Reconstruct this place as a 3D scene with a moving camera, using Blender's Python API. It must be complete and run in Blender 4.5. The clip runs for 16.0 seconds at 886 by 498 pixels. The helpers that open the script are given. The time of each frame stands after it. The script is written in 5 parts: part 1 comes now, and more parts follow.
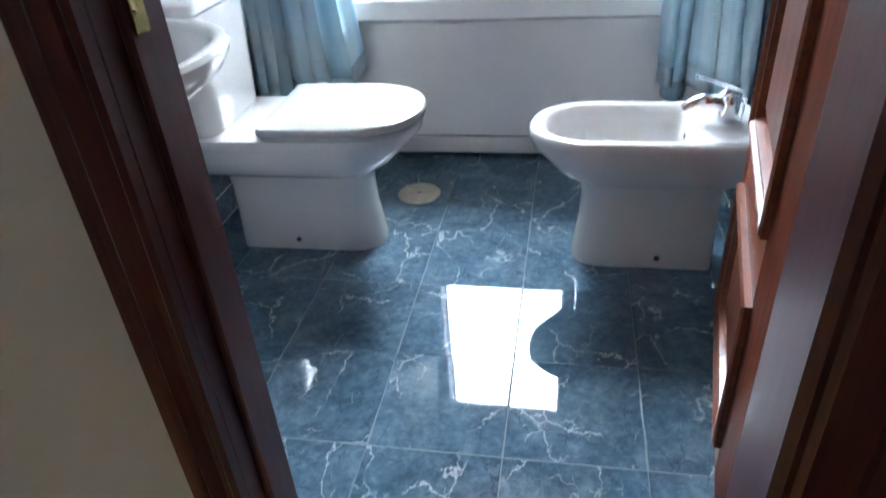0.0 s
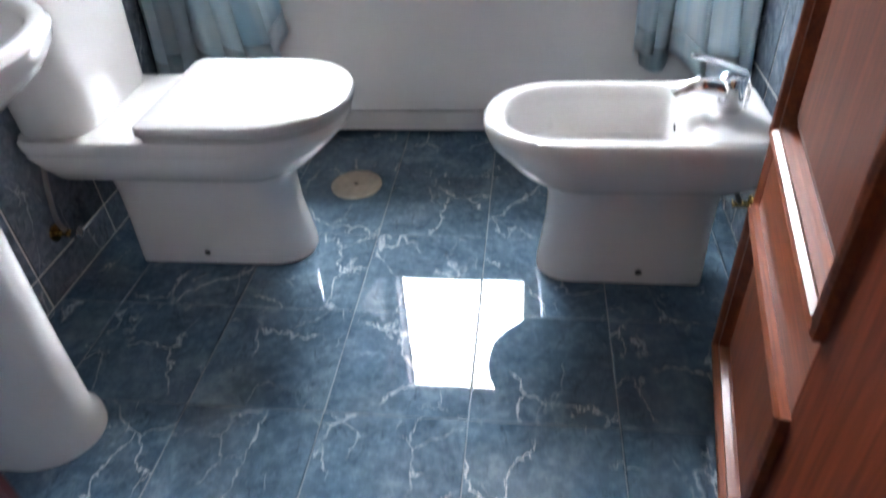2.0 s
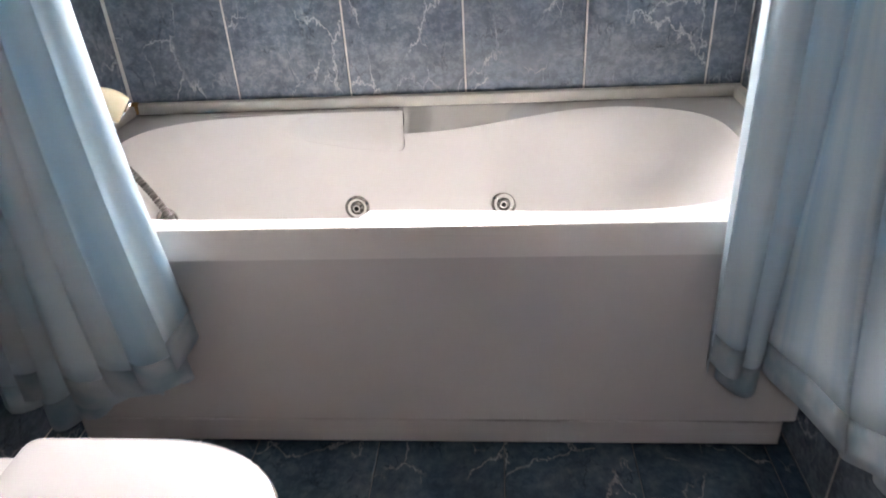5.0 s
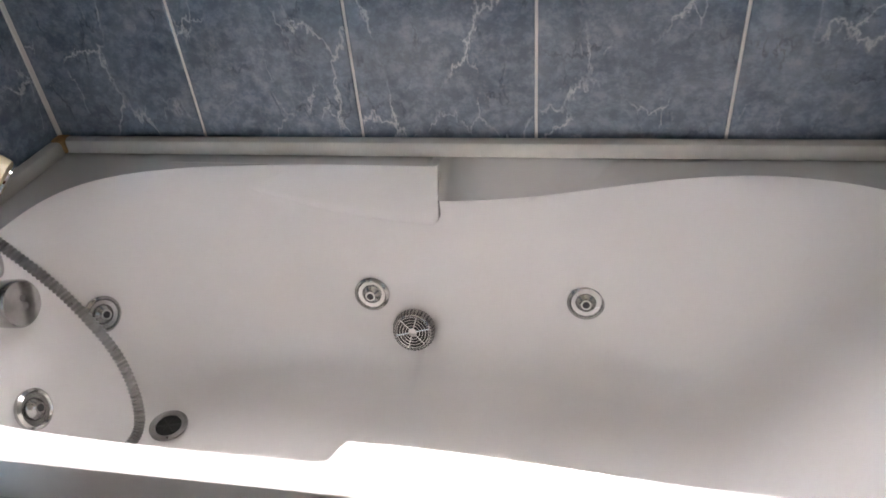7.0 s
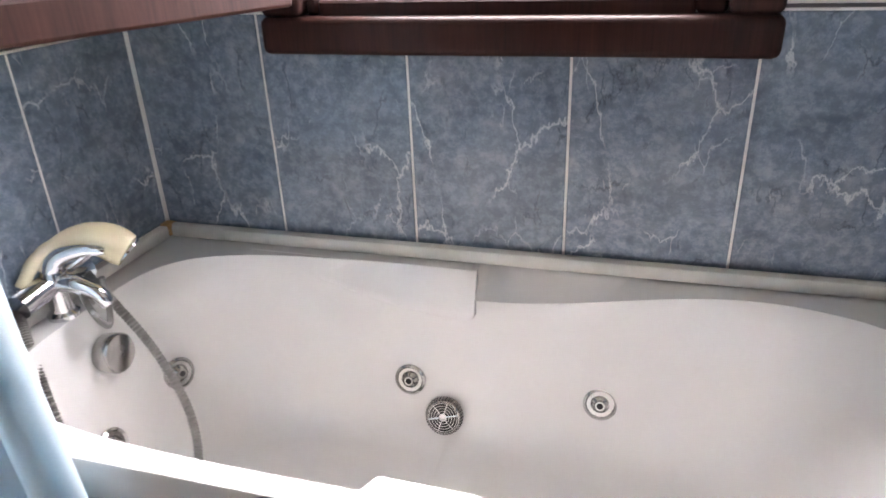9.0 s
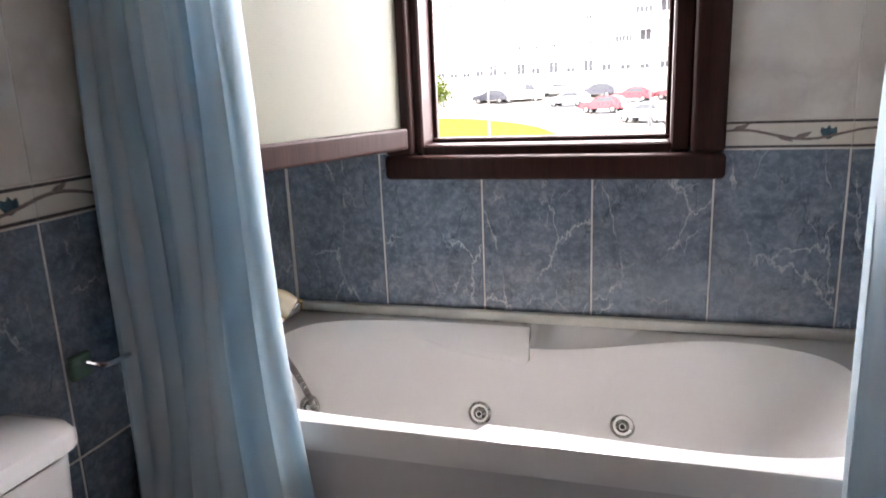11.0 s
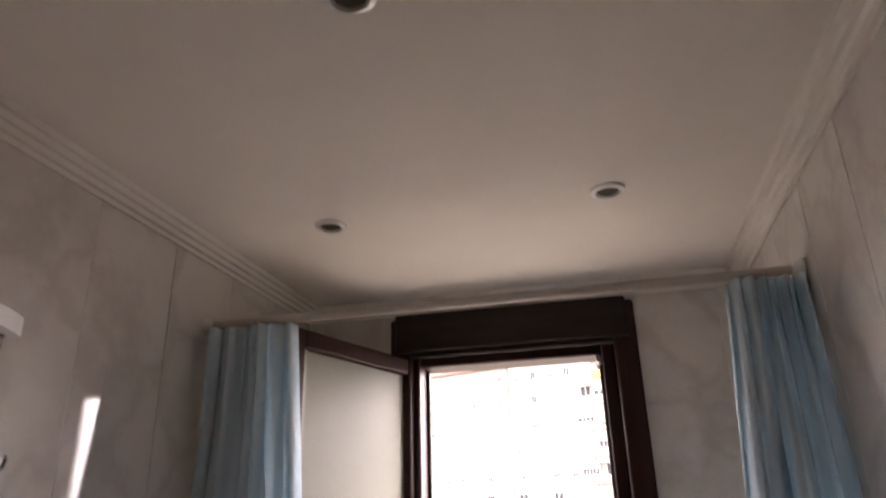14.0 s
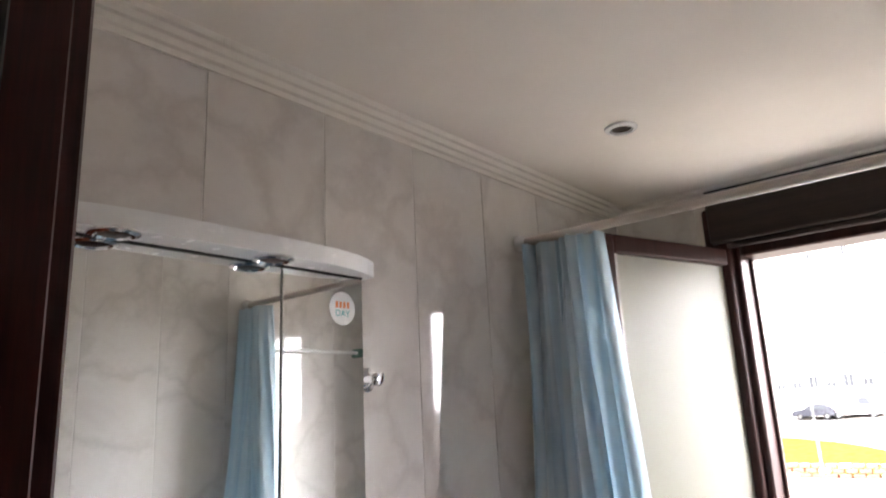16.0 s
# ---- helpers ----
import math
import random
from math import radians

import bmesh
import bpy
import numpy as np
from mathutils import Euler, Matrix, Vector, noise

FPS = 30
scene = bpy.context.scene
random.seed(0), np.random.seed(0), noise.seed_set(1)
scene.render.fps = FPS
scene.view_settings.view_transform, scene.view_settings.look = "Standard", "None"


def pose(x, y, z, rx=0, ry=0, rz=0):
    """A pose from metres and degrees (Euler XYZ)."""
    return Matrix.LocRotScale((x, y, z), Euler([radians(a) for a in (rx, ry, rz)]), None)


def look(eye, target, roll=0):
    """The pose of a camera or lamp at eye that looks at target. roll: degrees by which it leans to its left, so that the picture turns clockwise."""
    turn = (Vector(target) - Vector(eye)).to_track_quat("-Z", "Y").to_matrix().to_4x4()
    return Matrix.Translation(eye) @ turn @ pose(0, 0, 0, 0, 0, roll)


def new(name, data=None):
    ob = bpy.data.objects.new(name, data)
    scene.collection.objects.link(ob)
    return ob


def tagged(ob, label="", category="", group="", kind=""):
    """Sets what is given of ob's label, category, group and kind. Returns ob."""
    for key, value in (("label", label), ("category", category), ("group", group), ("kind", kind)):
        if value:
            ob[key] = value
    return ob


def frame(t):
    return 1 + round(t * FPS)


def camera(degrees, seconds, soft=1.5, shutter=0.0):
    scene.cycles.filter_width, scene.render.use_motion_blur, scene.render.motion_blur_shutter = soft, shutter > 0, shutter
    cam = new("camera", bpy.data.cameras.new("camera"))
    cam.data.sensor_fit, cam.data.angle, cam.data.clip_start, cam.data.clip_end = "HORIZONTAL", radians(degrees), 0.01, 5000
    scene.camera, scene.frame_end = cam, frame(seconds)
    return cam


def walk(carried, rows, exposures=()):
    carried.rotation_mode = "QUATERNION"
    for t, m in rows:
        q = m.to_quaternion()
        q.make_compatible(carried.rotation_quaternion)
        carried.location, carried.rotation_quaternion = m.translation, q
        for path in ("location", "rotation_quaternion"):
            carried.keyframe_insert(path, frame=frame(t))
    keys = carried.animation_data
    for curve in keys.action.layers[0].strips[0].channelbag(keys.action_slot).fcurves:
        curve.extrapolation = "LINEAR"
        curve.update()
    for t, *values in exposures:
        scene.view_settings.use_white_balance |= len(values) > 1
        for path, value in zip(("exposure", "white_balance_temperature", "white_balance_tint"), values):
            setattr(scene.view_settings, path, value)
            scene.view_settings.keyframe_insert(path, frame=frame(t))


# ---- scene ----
cam = camera(66.2, 16.0, soft=1.65, shutter=0.4)
PATH = [
    (0, (0.521, 0.087, 1.149), (0.171, 1.736, 0.072), -4.3),
    (0.5, (0.546, 0.187, 1.12), (0.152, 1.646, -0.191), -7.0),
    (1, (0.556, 0.286, 1.089), (0.204, 1.621, -0.359), -8.3),
    (1.5, (0.524, 0.417, 1.092), (0.29, 1.783, -0.35), -5.8),
    (2, (0.513, 0.502, 1.107), (0.274, 2.06, -0.125), -3.9),
    (2.5, (0.543, 0.594, 1.156), (0.278, 2.271, 0.101), -2.2),
    (3, (0.54, 0.648, 1.165), (0.282, 2.361, 0.166), -2.0),
    (3.5, (0.461, 0.748, 1.186), (0.28, 2.483, 0.207), -1.9),
    (4, (0.457, 0.954, 1.191), (0.191, 2.706, 0.264), -3.6),
    (4.5, (0.449, 1.144, 1.185), (0.214, 2.877, 0.215), -3.6),
    (5, (0.408, 1.362, 1.203), (0.24, 3.09, 0.209), -3.6),
    (7.5, (0.367, 2.144, 1.198), (-0.048, 3.704, 0.016), -4.5),
    (8, (0.35, 2.146, 1.182), (-0.093, 3.754, 0.078), -2.3),
    (8.5, (0.396, 2.032, 1.212), (-0.072, 3.748, 0.298), -1.9),
    (9, (0.445, 1.908, 1.266), (-0.073, 3.642, 0.414), -2.3),
    (11.5, (0.463, 1.112, 1.344), (-0.087, 3.008, 1.024), -2.2),
    (12, (0.42, 0.983, 1.415), (0.012, 2.932, 1.236), -1.0),
    (12.5, (0.406, 0.813, 1.491), (0.114, 2.791, 1.513), -1.7),
    (13, (0.423, 0.732, 1.593), (0.144, 2.689, 1.897), -1.6),
    (13.5, (0.479, 0.69, 1.659), (0.146, 2.588, 2.193), -1.8),
    (14, (0.535, 0.638, 1.747), (0.11, 2.451, 2.477), -1.6),
    (14.5, (0.575, 0.59, 1.8), (-0.055, 2.296, 2.635), -1.4),
    (15, (0.57, 0.6, 1.819), (-0.314, 2.209, 2.611), -2.2),
    (15.5, (0.569, 0.586, 1.799), (-0.535, 2.133, 2.423), -2.8),
    (16, (0.559, 0.61, 1.779), (-0.685, 2.104, 2.246), -2.7),
]
EXPOSURES = [(0, 4.92, 5550, 3), (0.5, 5.1, 5600, 4), (1.0, 5.3, 5800, 6), (1.5, 5.35, 5950, 8), (2.0, 4.9, 6150, 9), (2.5, 4.62, 6450, 11), (3.5, 4.34, 6850, 16), (5, 4.2, 7000, 18), (7.5, 3.45, 6800, 18), (8, 3.65, 6800, 18), (9, 4.0, 6750, 18),
             (11.5, 3.25, 6800, 19), (12.0, 2.45, 6800, 20), (12.5, 1.68, 7100, 23), (13.0, 1.3, 7500, 29), (13.3, 1.65, 7400, 28), (13.5, 1.95, 7400, 28), (14, 3.0, 7350, 27), (14.5, 3.8, 7100, 24), (15, 3.9, 6850, 20), (16, 3.88, 6650, 17)]
walk(cam, [(t, look(eye, target, roll)) for t, eye, target, roll in PATH], EXPOSURES)

# ---- world and sun ----
SUN_EL, SUN_AZ = radians(62), radians(12)
world = bpy.data.worlds.new("world")
scene.world = world
world.use_nodes = True
wn, wl = world.node_tree.nodes, world.node_tree.links
wn.clear()
w_out = wn.new("ShaderNodeOutputWorld")
w_bg = wn.new("ShaderNodeBackground")
w_sky = wn.new("ShaderNodeTexSky")
w_sky.sky_type = "NISHITA"
w_sky.sun_disc = False
w_sky.sun_elevation, w_sky.sun_rotation = SUN_EL, SUN_AZ
w_sky.dust_density, w_sky.air_density, w_sky.ozone_density = 4.0, 1.0, 1.0
w_mix = wn.new("ShaderNodeMixRGB")
w_mix.inputs[0].default_value = 0.8
w_geo = wn.new("ShaderNodeTexCoord")
w_dot = wn.new("ShaderNodeVectorMath")     # an overcast sky, brightest round the veiled sun
w_dot.operation = "DOT_PRODUCT"
w_dot.inputs[1].default_value = (0.07, 0.83, 0.55)
w_ramp = wn.new("ShaderNodeMapRange")
w_ramp.inputs["From Min"].default_value = -0.8
w_ramp.inputs["To Min"].default_value = 0.12
w_ramp.inputs["To Max"].default_value = 1.0
w_gain = wn.new("ShaderNodeMixRGB")
w_gain.blend_type = "MULTIPLY"
w_gain.inputs[0].default_value = 1.0
w_gain.inputs[2].default_value = (33, 34, 35.5, 1)
wl.new(w_geo.outputs["Generated"], w_dot.inputs[0])
wl.new(w_dot.outputs["Value"], w_ramp.inputs[0])
wl.new(w_ramp.outputs[0], w_gain.inputs[1])
wl.new(w_gain.outputs[0], w_mix.inputs[2])
w_bg.inputs[1].default_value = 0.12
wl.new(w_sky.outputs[0], w_mix.inputs[1])
wl.new(w_mix.outputs[0], w_bg.inputs[0])
wl.new(w_bg.outputs[0], w_out.inputs[0])
sun = new("sun", bpy.data.lights.new("sun", "SUN"))
sun.data.energy, sun.data.angle, sun.data.color = 0.18, radians(35), (1, 0.96, 0.91)
sun.rotation_euler = Euler((SUN_EL - radians(90), 0, -SUN_AZ))


# ---- materials ----
class Mat:
    """A node material with a Principled shader and short ways to add nodes."""

    def __init__(self, name, color=(0.5, 0.5, 0.5), rough=0.5, metal=0.0, coord="Object"):
        self.m = bpy.data.materials.new(name)
        self.m.use_nodes = True
        self.n, self.l = self.m.node_tree.nodes, self.m.node_tree.links
        self.p = self.n["Principled BSDF"]
        self.p.inputs["Base Color"].default_value = (*color, 1)
        self.p.inputs["Roughness"].default_value = rough
        self.p.inputs["Metallic"].default_value = metal
        self.tc = self.n.new("ShaderNodeTexCoord").outputs[coord]

    def node(self, kind, **inputs):
        nd = self.n.new(kind)
        for k, v in inputs.items():
            key = k.replace("_", " ")
            if hasattr(v, "is_output"):
                self.l.new(v, nd.inputs[key])
            else:
                nd.inputs[key].default_value = v
        return nd

    def noise(self, scale, detail=4, rough=0.55, vec=None, dist=0.0):
        return self.node("ShaderNodeTexNoise", Vector=vec or self.tc, Scale=scale, Detail=detail, Roughness=rough, Distortion=dist).outputs[0]

    def ramp(self, fac, stops):
        r = self.n.new("ShaderNodeValToRGB")
        e = r.color_ramp.elements
        while len(e) < len(stops):
            e.new(0.5)
        for k, (pos, c) in enumerate(stops):
            e[k].position = pos
            e[k].color = (*c, 1) if len(c) == 3 else c
        self.l.new(fac, r.inputs[0])
        return r.outputs[0]

    def math(self, op, a, b=0.0, clamp=False):
        nd = self.n.new("ShaderNodeMath")
        nd.operation, nd.use_clamp = op, clamp
        for i, v in enumerate((a, b)):
            if hasattr(v, "is_output"):
                self.l.new(v, nd.inputs[i])
            else:
                nd.inputs[i].default_value = v
        return nd.outputs[0]

    def mix(self, fac, a, b, blend="MIX"):
        nd = self.n.new("ShaderNodeMixRGB")
        nd.blend_type = blend
        for i, v in enumerate((fac, a, b)):
            if hasattr(v, "is_output"):
                self.l.new(v, nd.inputs[i])
            else:
                nd.inputs[i].default_value = v if i == 0 else (*v, 1)
        return nd.outputs[0]

    def color(self, v):
        self.l.new(v, self.p.inputs["Base Color"])

    def rough(self, v):
        self.l.new(v, self.p.inputs["Roughness"])

    def bump(self, height, strength=0.2, dist=0.002):
        b = self.node("ShaderNodeBump", Height=height, Strength=strength, Distance=dist)
        self.l.new(b.outputs[0], self.p.inputs["Normal"])
        return b

    def shifted(self, amount=3.0):
        """Coordinates moved at random from object to object."""
        r = self.n.new("ShaderNodeObjectInfo").outputs["Random"]
        c = self.node("ShaderNodeCombineXYZ", X=self.math("MULTIPLY", r, amount), Y=self.math("MULTIPLY", r, amount * 2.7), Z=self.math("MULTIPLY", r, amount * 1.3))
        v = self.n.new("ShaderNodeVectorMath")
        v.operation = "ADD"
        self.l.new(self.tc, v.inputs[0])
        self.l.new(c.outputs[0], v.inputs[1])
        return v.outputs[0]

    def veins(self, scale, width, vec, detail=5, dist=0.6):
        """Thin crooked lines, 1 on the line and 0 off it."""
        wob = self.node("ShaderNodeTexNoise", Vector=vec, Scale=scale * 2.2, Detail=float(detail), Roughness=0.65)
        add = self.n.new("ShaderNodeVectorMath")
        add.operation = "MULTIPLY_ADD"
        self.l.new(wob.outputs[1], add.inputs[0])
        add.inputs[1].default_value = (dist / scale,) * 3
        self.l.new(vec, add.inputs[2])
        v = self.n.new("ShaderNodeTexVoronoi")
        v.feature = "DISTANCE_TO_EDGE"
        v.inputs["Scale"].default_value = scale
        self.l.new(add.outputs[0], v.inputs["Vector"])
        return self.math("SUBTRACT", 1.0, self.math("DIVIDE", v.outputs["Distance"], width), True)


def marble_blue(name, rough, cols, vein=0.55, width=1.0, tall=1.0, mottle=0.58):
    m = Mat(name, rough=rough)
    v = m.shifted(4.0)
    mp = m.node("ShaderNodeMapping", Vector=v)
    mp.inputs["Scale"].default_value = (1.0, tall, 1.0)
    mp.inputs["Rotation"].default_value = (0, 0, 0.35 if tall < 1 else 0.0)
    w = mp.outputs[0]
    cloud = m.noise(8, 8, 0.72, v, 0.5)
    base = m.ramp(cloud, [(0.34, cols[0]), (0.5, cols[1]), (0.66, cols[2])])
    mid = m.noise(42, 5, 0.72, v)
    base = m.mix(mottle, base, m.ramp(mid, [(0.42, cols[0]), (0.52, cols[1]), (0.62, cols[2])]))
    dark = m.math("MULTIPLY", m.veins(13, 0.03, w, 6, 0.7), m.ramp(m.noise(12, 2, 0.5, v), [(0.50, (0, 0, 0)), (0.62, (0.7, 0.7, 0.7))]))
    base = m.mix(dark, base, tuple(c * 0.55 for c in cols[0]))
    a = m.math("MULTIPLY", m.veins(4.6, 0.012 * width, w, 7, 0.5), m.ramp(m.noise(6, 2, 0.5, v), [(0.45, (0, 0, 0)), (0.54, (1, 1, 1))]))
    b = m.math("MULTIPLY", m.veins(9.5, 0.014 * width, w, 7, 0.5), m.ramp(m.noise(11, 2, 0.5, v), [(0.55, (0, 0, 0)), (0.64, (0.75, 0.75, 0.75))]))
    lines = m.math("MAXIMUM", a, b)
    m.color(m.mix(m.math("MULTIPLY", lines, vein), base, (0.64, 0.67, 0.70)))
    m.bump(m.noise(14, 2, 0.5, v), 0.03, 0.002)
    return m.m


M_WALL_BLUE = marble_blue("blue_wall_tile", 0.10, [(0.090, 0.118, 0.155), (0.165, 0.205, 0.255), (0.28, 0.315, 0.355)], 0.62, 1.0, 0.5, 0.45)
M_FLOOR = marble_blue("blue_floor_tile", 0.035, [(0.030, 0.055, 0.083), (0.068, 0.110, 0.155), (0.135, 0.19, 0.24)], 0.55, 0.9, 0.8, 0.34)


def mat_cream():
    m = Mat("cream_wall_tile", rough=0.055)
    v = m.shifted(5.0)
    base = m.ramp(m.noise(4, 5, 0.6, v, 0.6), [(0.3, (0.59, 0.555, 0.515)), (0.55, (0.65, 0.62, 0.58)), (0.8, (0.70, 0.675, 0.635))])
    ln = m.math("MULTIPLY", m.veins(3.0, 0.10, v, 4, 0.55), 0.34)
    m.color(m.mix(ln, base, (0.40, 0.36, 0.33)))
    m.bump(m.noise(9, 2, 0.5, v), 0.05, 0.002)
    return m.m


M_CREAM = mat_cream()


def plain(name, color, rough, metal=0.0, var=0.06, scale=8.0, bump=0.0, coat=0.0):
    m = Mat(name, color, rough, metal)
    n = m.noise(scale, 5, 0.6)
    lo = tuple(c * (1 - var) for c in color)
    hi = tuple(min(1, c * (1 + var)) for c in color)
    m.color(m.ramp(n, [(0.3, lo), (0.7, hi)]))
    m.rough(m.ramp(m.noise(scale * 2.3, 3), [(0.3, (rough * 0.85,) * 3), (0.75, (min(1, rough * 1.2),) * 3)]))
    if bump:
        m.bump(m.noise(scale * 12, 4), bump)
    if coat:
        m.p.inputs["Coat Weight"].default_value = coat
        m.p.inputs["Coat Roughness"].default_value = 0.08
    return m.m


M_GROUT = plain("white_grout", (0.68, 0.665, 0.63), 0.8, bump=0.2, var=0.12)
M_GROUT_FLOOR = plain("grey_grout", (0.14, 0.17, 0.20), 0.7, bump=0.2, var=0.15)
M_CERAMIC = plain("white_vitreous_china", (0.58, 0.563, 0.55), 0.10, var=0.02, scale=3)
M_LID = plain("white_lacquered_lid", (0.44, 0.43, 0.418), 0.16, var=0.02, scale=3)
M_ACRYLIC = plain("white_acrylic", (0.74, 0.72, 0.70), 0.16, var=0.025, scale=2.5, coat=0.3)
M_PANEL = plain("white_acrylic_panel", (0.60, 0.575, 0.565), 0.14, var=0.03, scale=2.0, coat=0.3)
pw = M_PANEL.node_tree
wave = pw.nodes.new("ShaderNodeTexNoise")
wave.inputs["Scale"].default_value = 3.0
wave_b = pw.nodes.new("ShaderNodeBump")
wave_b.inputs["Strength"].default_value = 0.35
wave_b.inputs["Distance"].default_value = 0.01
pw.links.new(pw.nodes["Texture Coordinate"].outputs["Object"], wave.inputs["Vector"])
pw.links.new(wave.outputs[0], wave_b.inputs["Height"])
pw.links.new(wave_b.outputs[0], pw.nodes["Principled BSDF"].inputs["Normal"])
M_TRIM = plain("yellowed_sealing_trim", (0.58, 0.56, 0.51), 0.45, var=0.12, scale=9)
M_RUST = plain("rusty_sealant", (0.42, 0.25, 0.10), 0.7, var=0.3, scale=60)
M_CHROME = plain("chrome", (0.72, 0.72, 0.74), 0.09, 1.0, var=0.05, scale=20)
M_JET = plain("dull_chrome", (0.46, 0.45, 0.44), 0.18, 1.0, var=0.1, scale=30)
M_STEEL = plain("brushed_steel", (0.30, 0.29, 0.28), 0.32, 1.0, var=0.12, scale=30)
M_BRASS = plain("brass", (0.60, 0.42, 0.16), 0.25, 1.0, var=0.15, scale=30)
M_BLACK = plain("black_hole", (0.01, 0.01, 0.01), 0.6)
M_IVORY = plain("ivory_plastic", (0.72, 0.62, 0.42), 0.25, var=0.06, scale=15)
M_PLASTER = plain("painted_plaster", (0.74, 0.69, 0.62), 0.75, var=0.03, scale=3, bump=0.06)
M_CORNICE = plain("plaster_cornice", (0.72, 0.68, 0.62), 0.7, var=0.03, scale=6, bump=0.05)
M_HALL = plain("beige_hall_paint", (0.62, 0.56, 0.45), 0.85, var=0.04, scale=4, bump=0.15)
M_BORDER = plain("cream_border_tile", (0.66, 0.62, 0.55), 0.15, var=0.06, scale=12)
M_LINE = plain("dark_border_line", (0.05, 0.04, 0.04), 0.3)
M_VINE = plain("brown_grey_vine_glaze", (0.24, 0.19, 0.18), 0.25, var=0.25, scale=50)
M_BUD = plain("blue_green_bud_glaze", (0.06, 0.11, 0.14), 0.25, var=0.3, scale=50)
M_GREEN = plain("green_translucent_plastic", (0.13, 0.22, 0.18), 0.25, var=0.1, scale=20)
M_WHITE = plain("white_plastic", (0.78, 0.78, 0.76), 0.25, var=0.03)
M_RUBBER = plain("black_rubber", (0.02, 0.02, 0.02), 0.6)
M_COVER = plain("steel_drain_cover", (0.42, 0.38, 0.31), 0.35, 0.8, var=0.2, scale=25)
M_ORANGE = plain("orange_print", (0.75, 0.25, 0.10), 0.4)
M_TEAL = plain("teal_print", (0.12, 0.42, 0.42), 0.4)
M_LENS = plain("smoked_lamp_glass", (0.05, 0.036, 0.024), 0.5, var=0.2, scale=40)
M_LENS.node_tree.nodes["Principled BSDF"].inputs["Specular IOR Level"].default_value = 0.15


def wood(name, dark, light, rough, axis="Z", coat=0.5, scale=1.0):
    m = Mat(name, rough=rough)
    mp = m.node("ShaderNodeMapping", Vector=m.tc)
    st = {"X": (0.6, 12, 12), "Y": (12, 0.6, 12), "Z": (12, 12, 0.6)}[axis]
    mp.inputs["Scale"].default_value = tuple(s * scale for s in st)
    n = m.noise(3.0, 8, 0.62, mp.outputs[0], 0.8)
    fine = m.noise(16.0, 3, 0.6, mp.outputs[0])
    c = m.ramp(n, [(0.28, dark), (0.5, tuple((a + b) / 2 for a, b in zip(dark, light))), (0.75, light)])
    m.color(m.mix(0.35, c, m.ramp(fine, [(0.35, dark), (0.7, light)])))
    m.p.inputs["Coat Weight"].default_value = coat
    m.p.inputs["Coat Roughness"].default_value = 0.12
    m.bump(fine, 0.06, 0.001)
    return m.m


M_DOOR = wood("varnished_red_brown_wood", (0.032, 0.009, 0.006), (0.15, 0.038, 0.014), 0.26, "Z", 0.12)
M_STILE = wood("red_brown_door_stile", (0.034, 0.008, 0.005), (0.14, 0.033, 0.013), 0.5, "Z", 0.0)
M_DOOR_H = wood("varnished_red_brown_rail", (0.05, 0.012, 0.006), (0.26, 0.065, 0.02), 0.3, "Y", 0.15)
M_JAMB = wood("dark_red_stained_wood", (0.026, 0.006, 0.006), (0.105, 0.020, 0.019), 0.40, "Z", 0.08)
M_PARQUET = wood("orange_parquet", (0.32, 0.15, 0.05), (0.55, 0.30, 0.11), 0.3, "X")
M_WINFRAME = wood("dark_brown_lacquered_frame", (0.014, 0.005, 0.004), (0.050, 0.017, 0.013), 0.42, "Z", 0.06)
M_SHUTTER = wood("dark_brown_shutter_box", (0.010, 0.006, 0.005), (0.030, 0.017, 0.013), 0.4, "X", 0.15)


for mm in (M_WINFRAME, M_SHUTTER, M_DOOR, M_STILE):
    mm.node_tree.nodes["Principled BSDF"].inputs["Specular IOR Level"].default_value = 0.15
    mm.node_tree.nodes["Principled BSDF"].inputs["Roughness"].default_value = 0.5


M_STILE.node_tree.nodes["Principled BSDF"].inputs["Specular IOR Level"].default_value = 0.02
M_JAMB.node_tree.nodes["Principled BSDF"].inputs["Specular IOR Level"].default_value = 0.42
M_DOOR_H.node_tree.nodes["Principled BSDF"].inputs["Specular IOR Level"].default_value = 0.3
M_DOOR_H.node_tree.nodes["Principled BSDF"].inputs["Roughness"].default_value = 0.42


def mat_mirror():
    m = Mat("mirror_glass", (0.86, 0.89, 0.88), 0.015, 1.0)
    return m.m


M_MIRROR = mat_mirror()


def mat_frosted():
    m = Mat("ribbed_frosted_glass", (0.50, 0.50, 0.41), 0.3)
    tr = m.node("ShaderNodeBsdfTranslucent", Color=(0.55, 0.54, 0.43, 1))
    mx = m.n.new("ShaderNodeMixShader")
    mx.inputs[0].default_value = 0.55
    out = m.n["Material Output"]
    m.l.new(m.p.outputs[0], mx.inputs[1])
    m.l.new(tr.outputs[0], mx.inputs[2])
    m.l.new(mx.outputs[0], out.inputs[0])
    vo = m.node("ShaderNodeTexVoronoi", Vector=m.tc, Scale=170.0, Randomness=0.1)
    m.bump(vo.outputs[0], 0.5, 0.002)
    return m.m


M_FROST = mat_frosted()


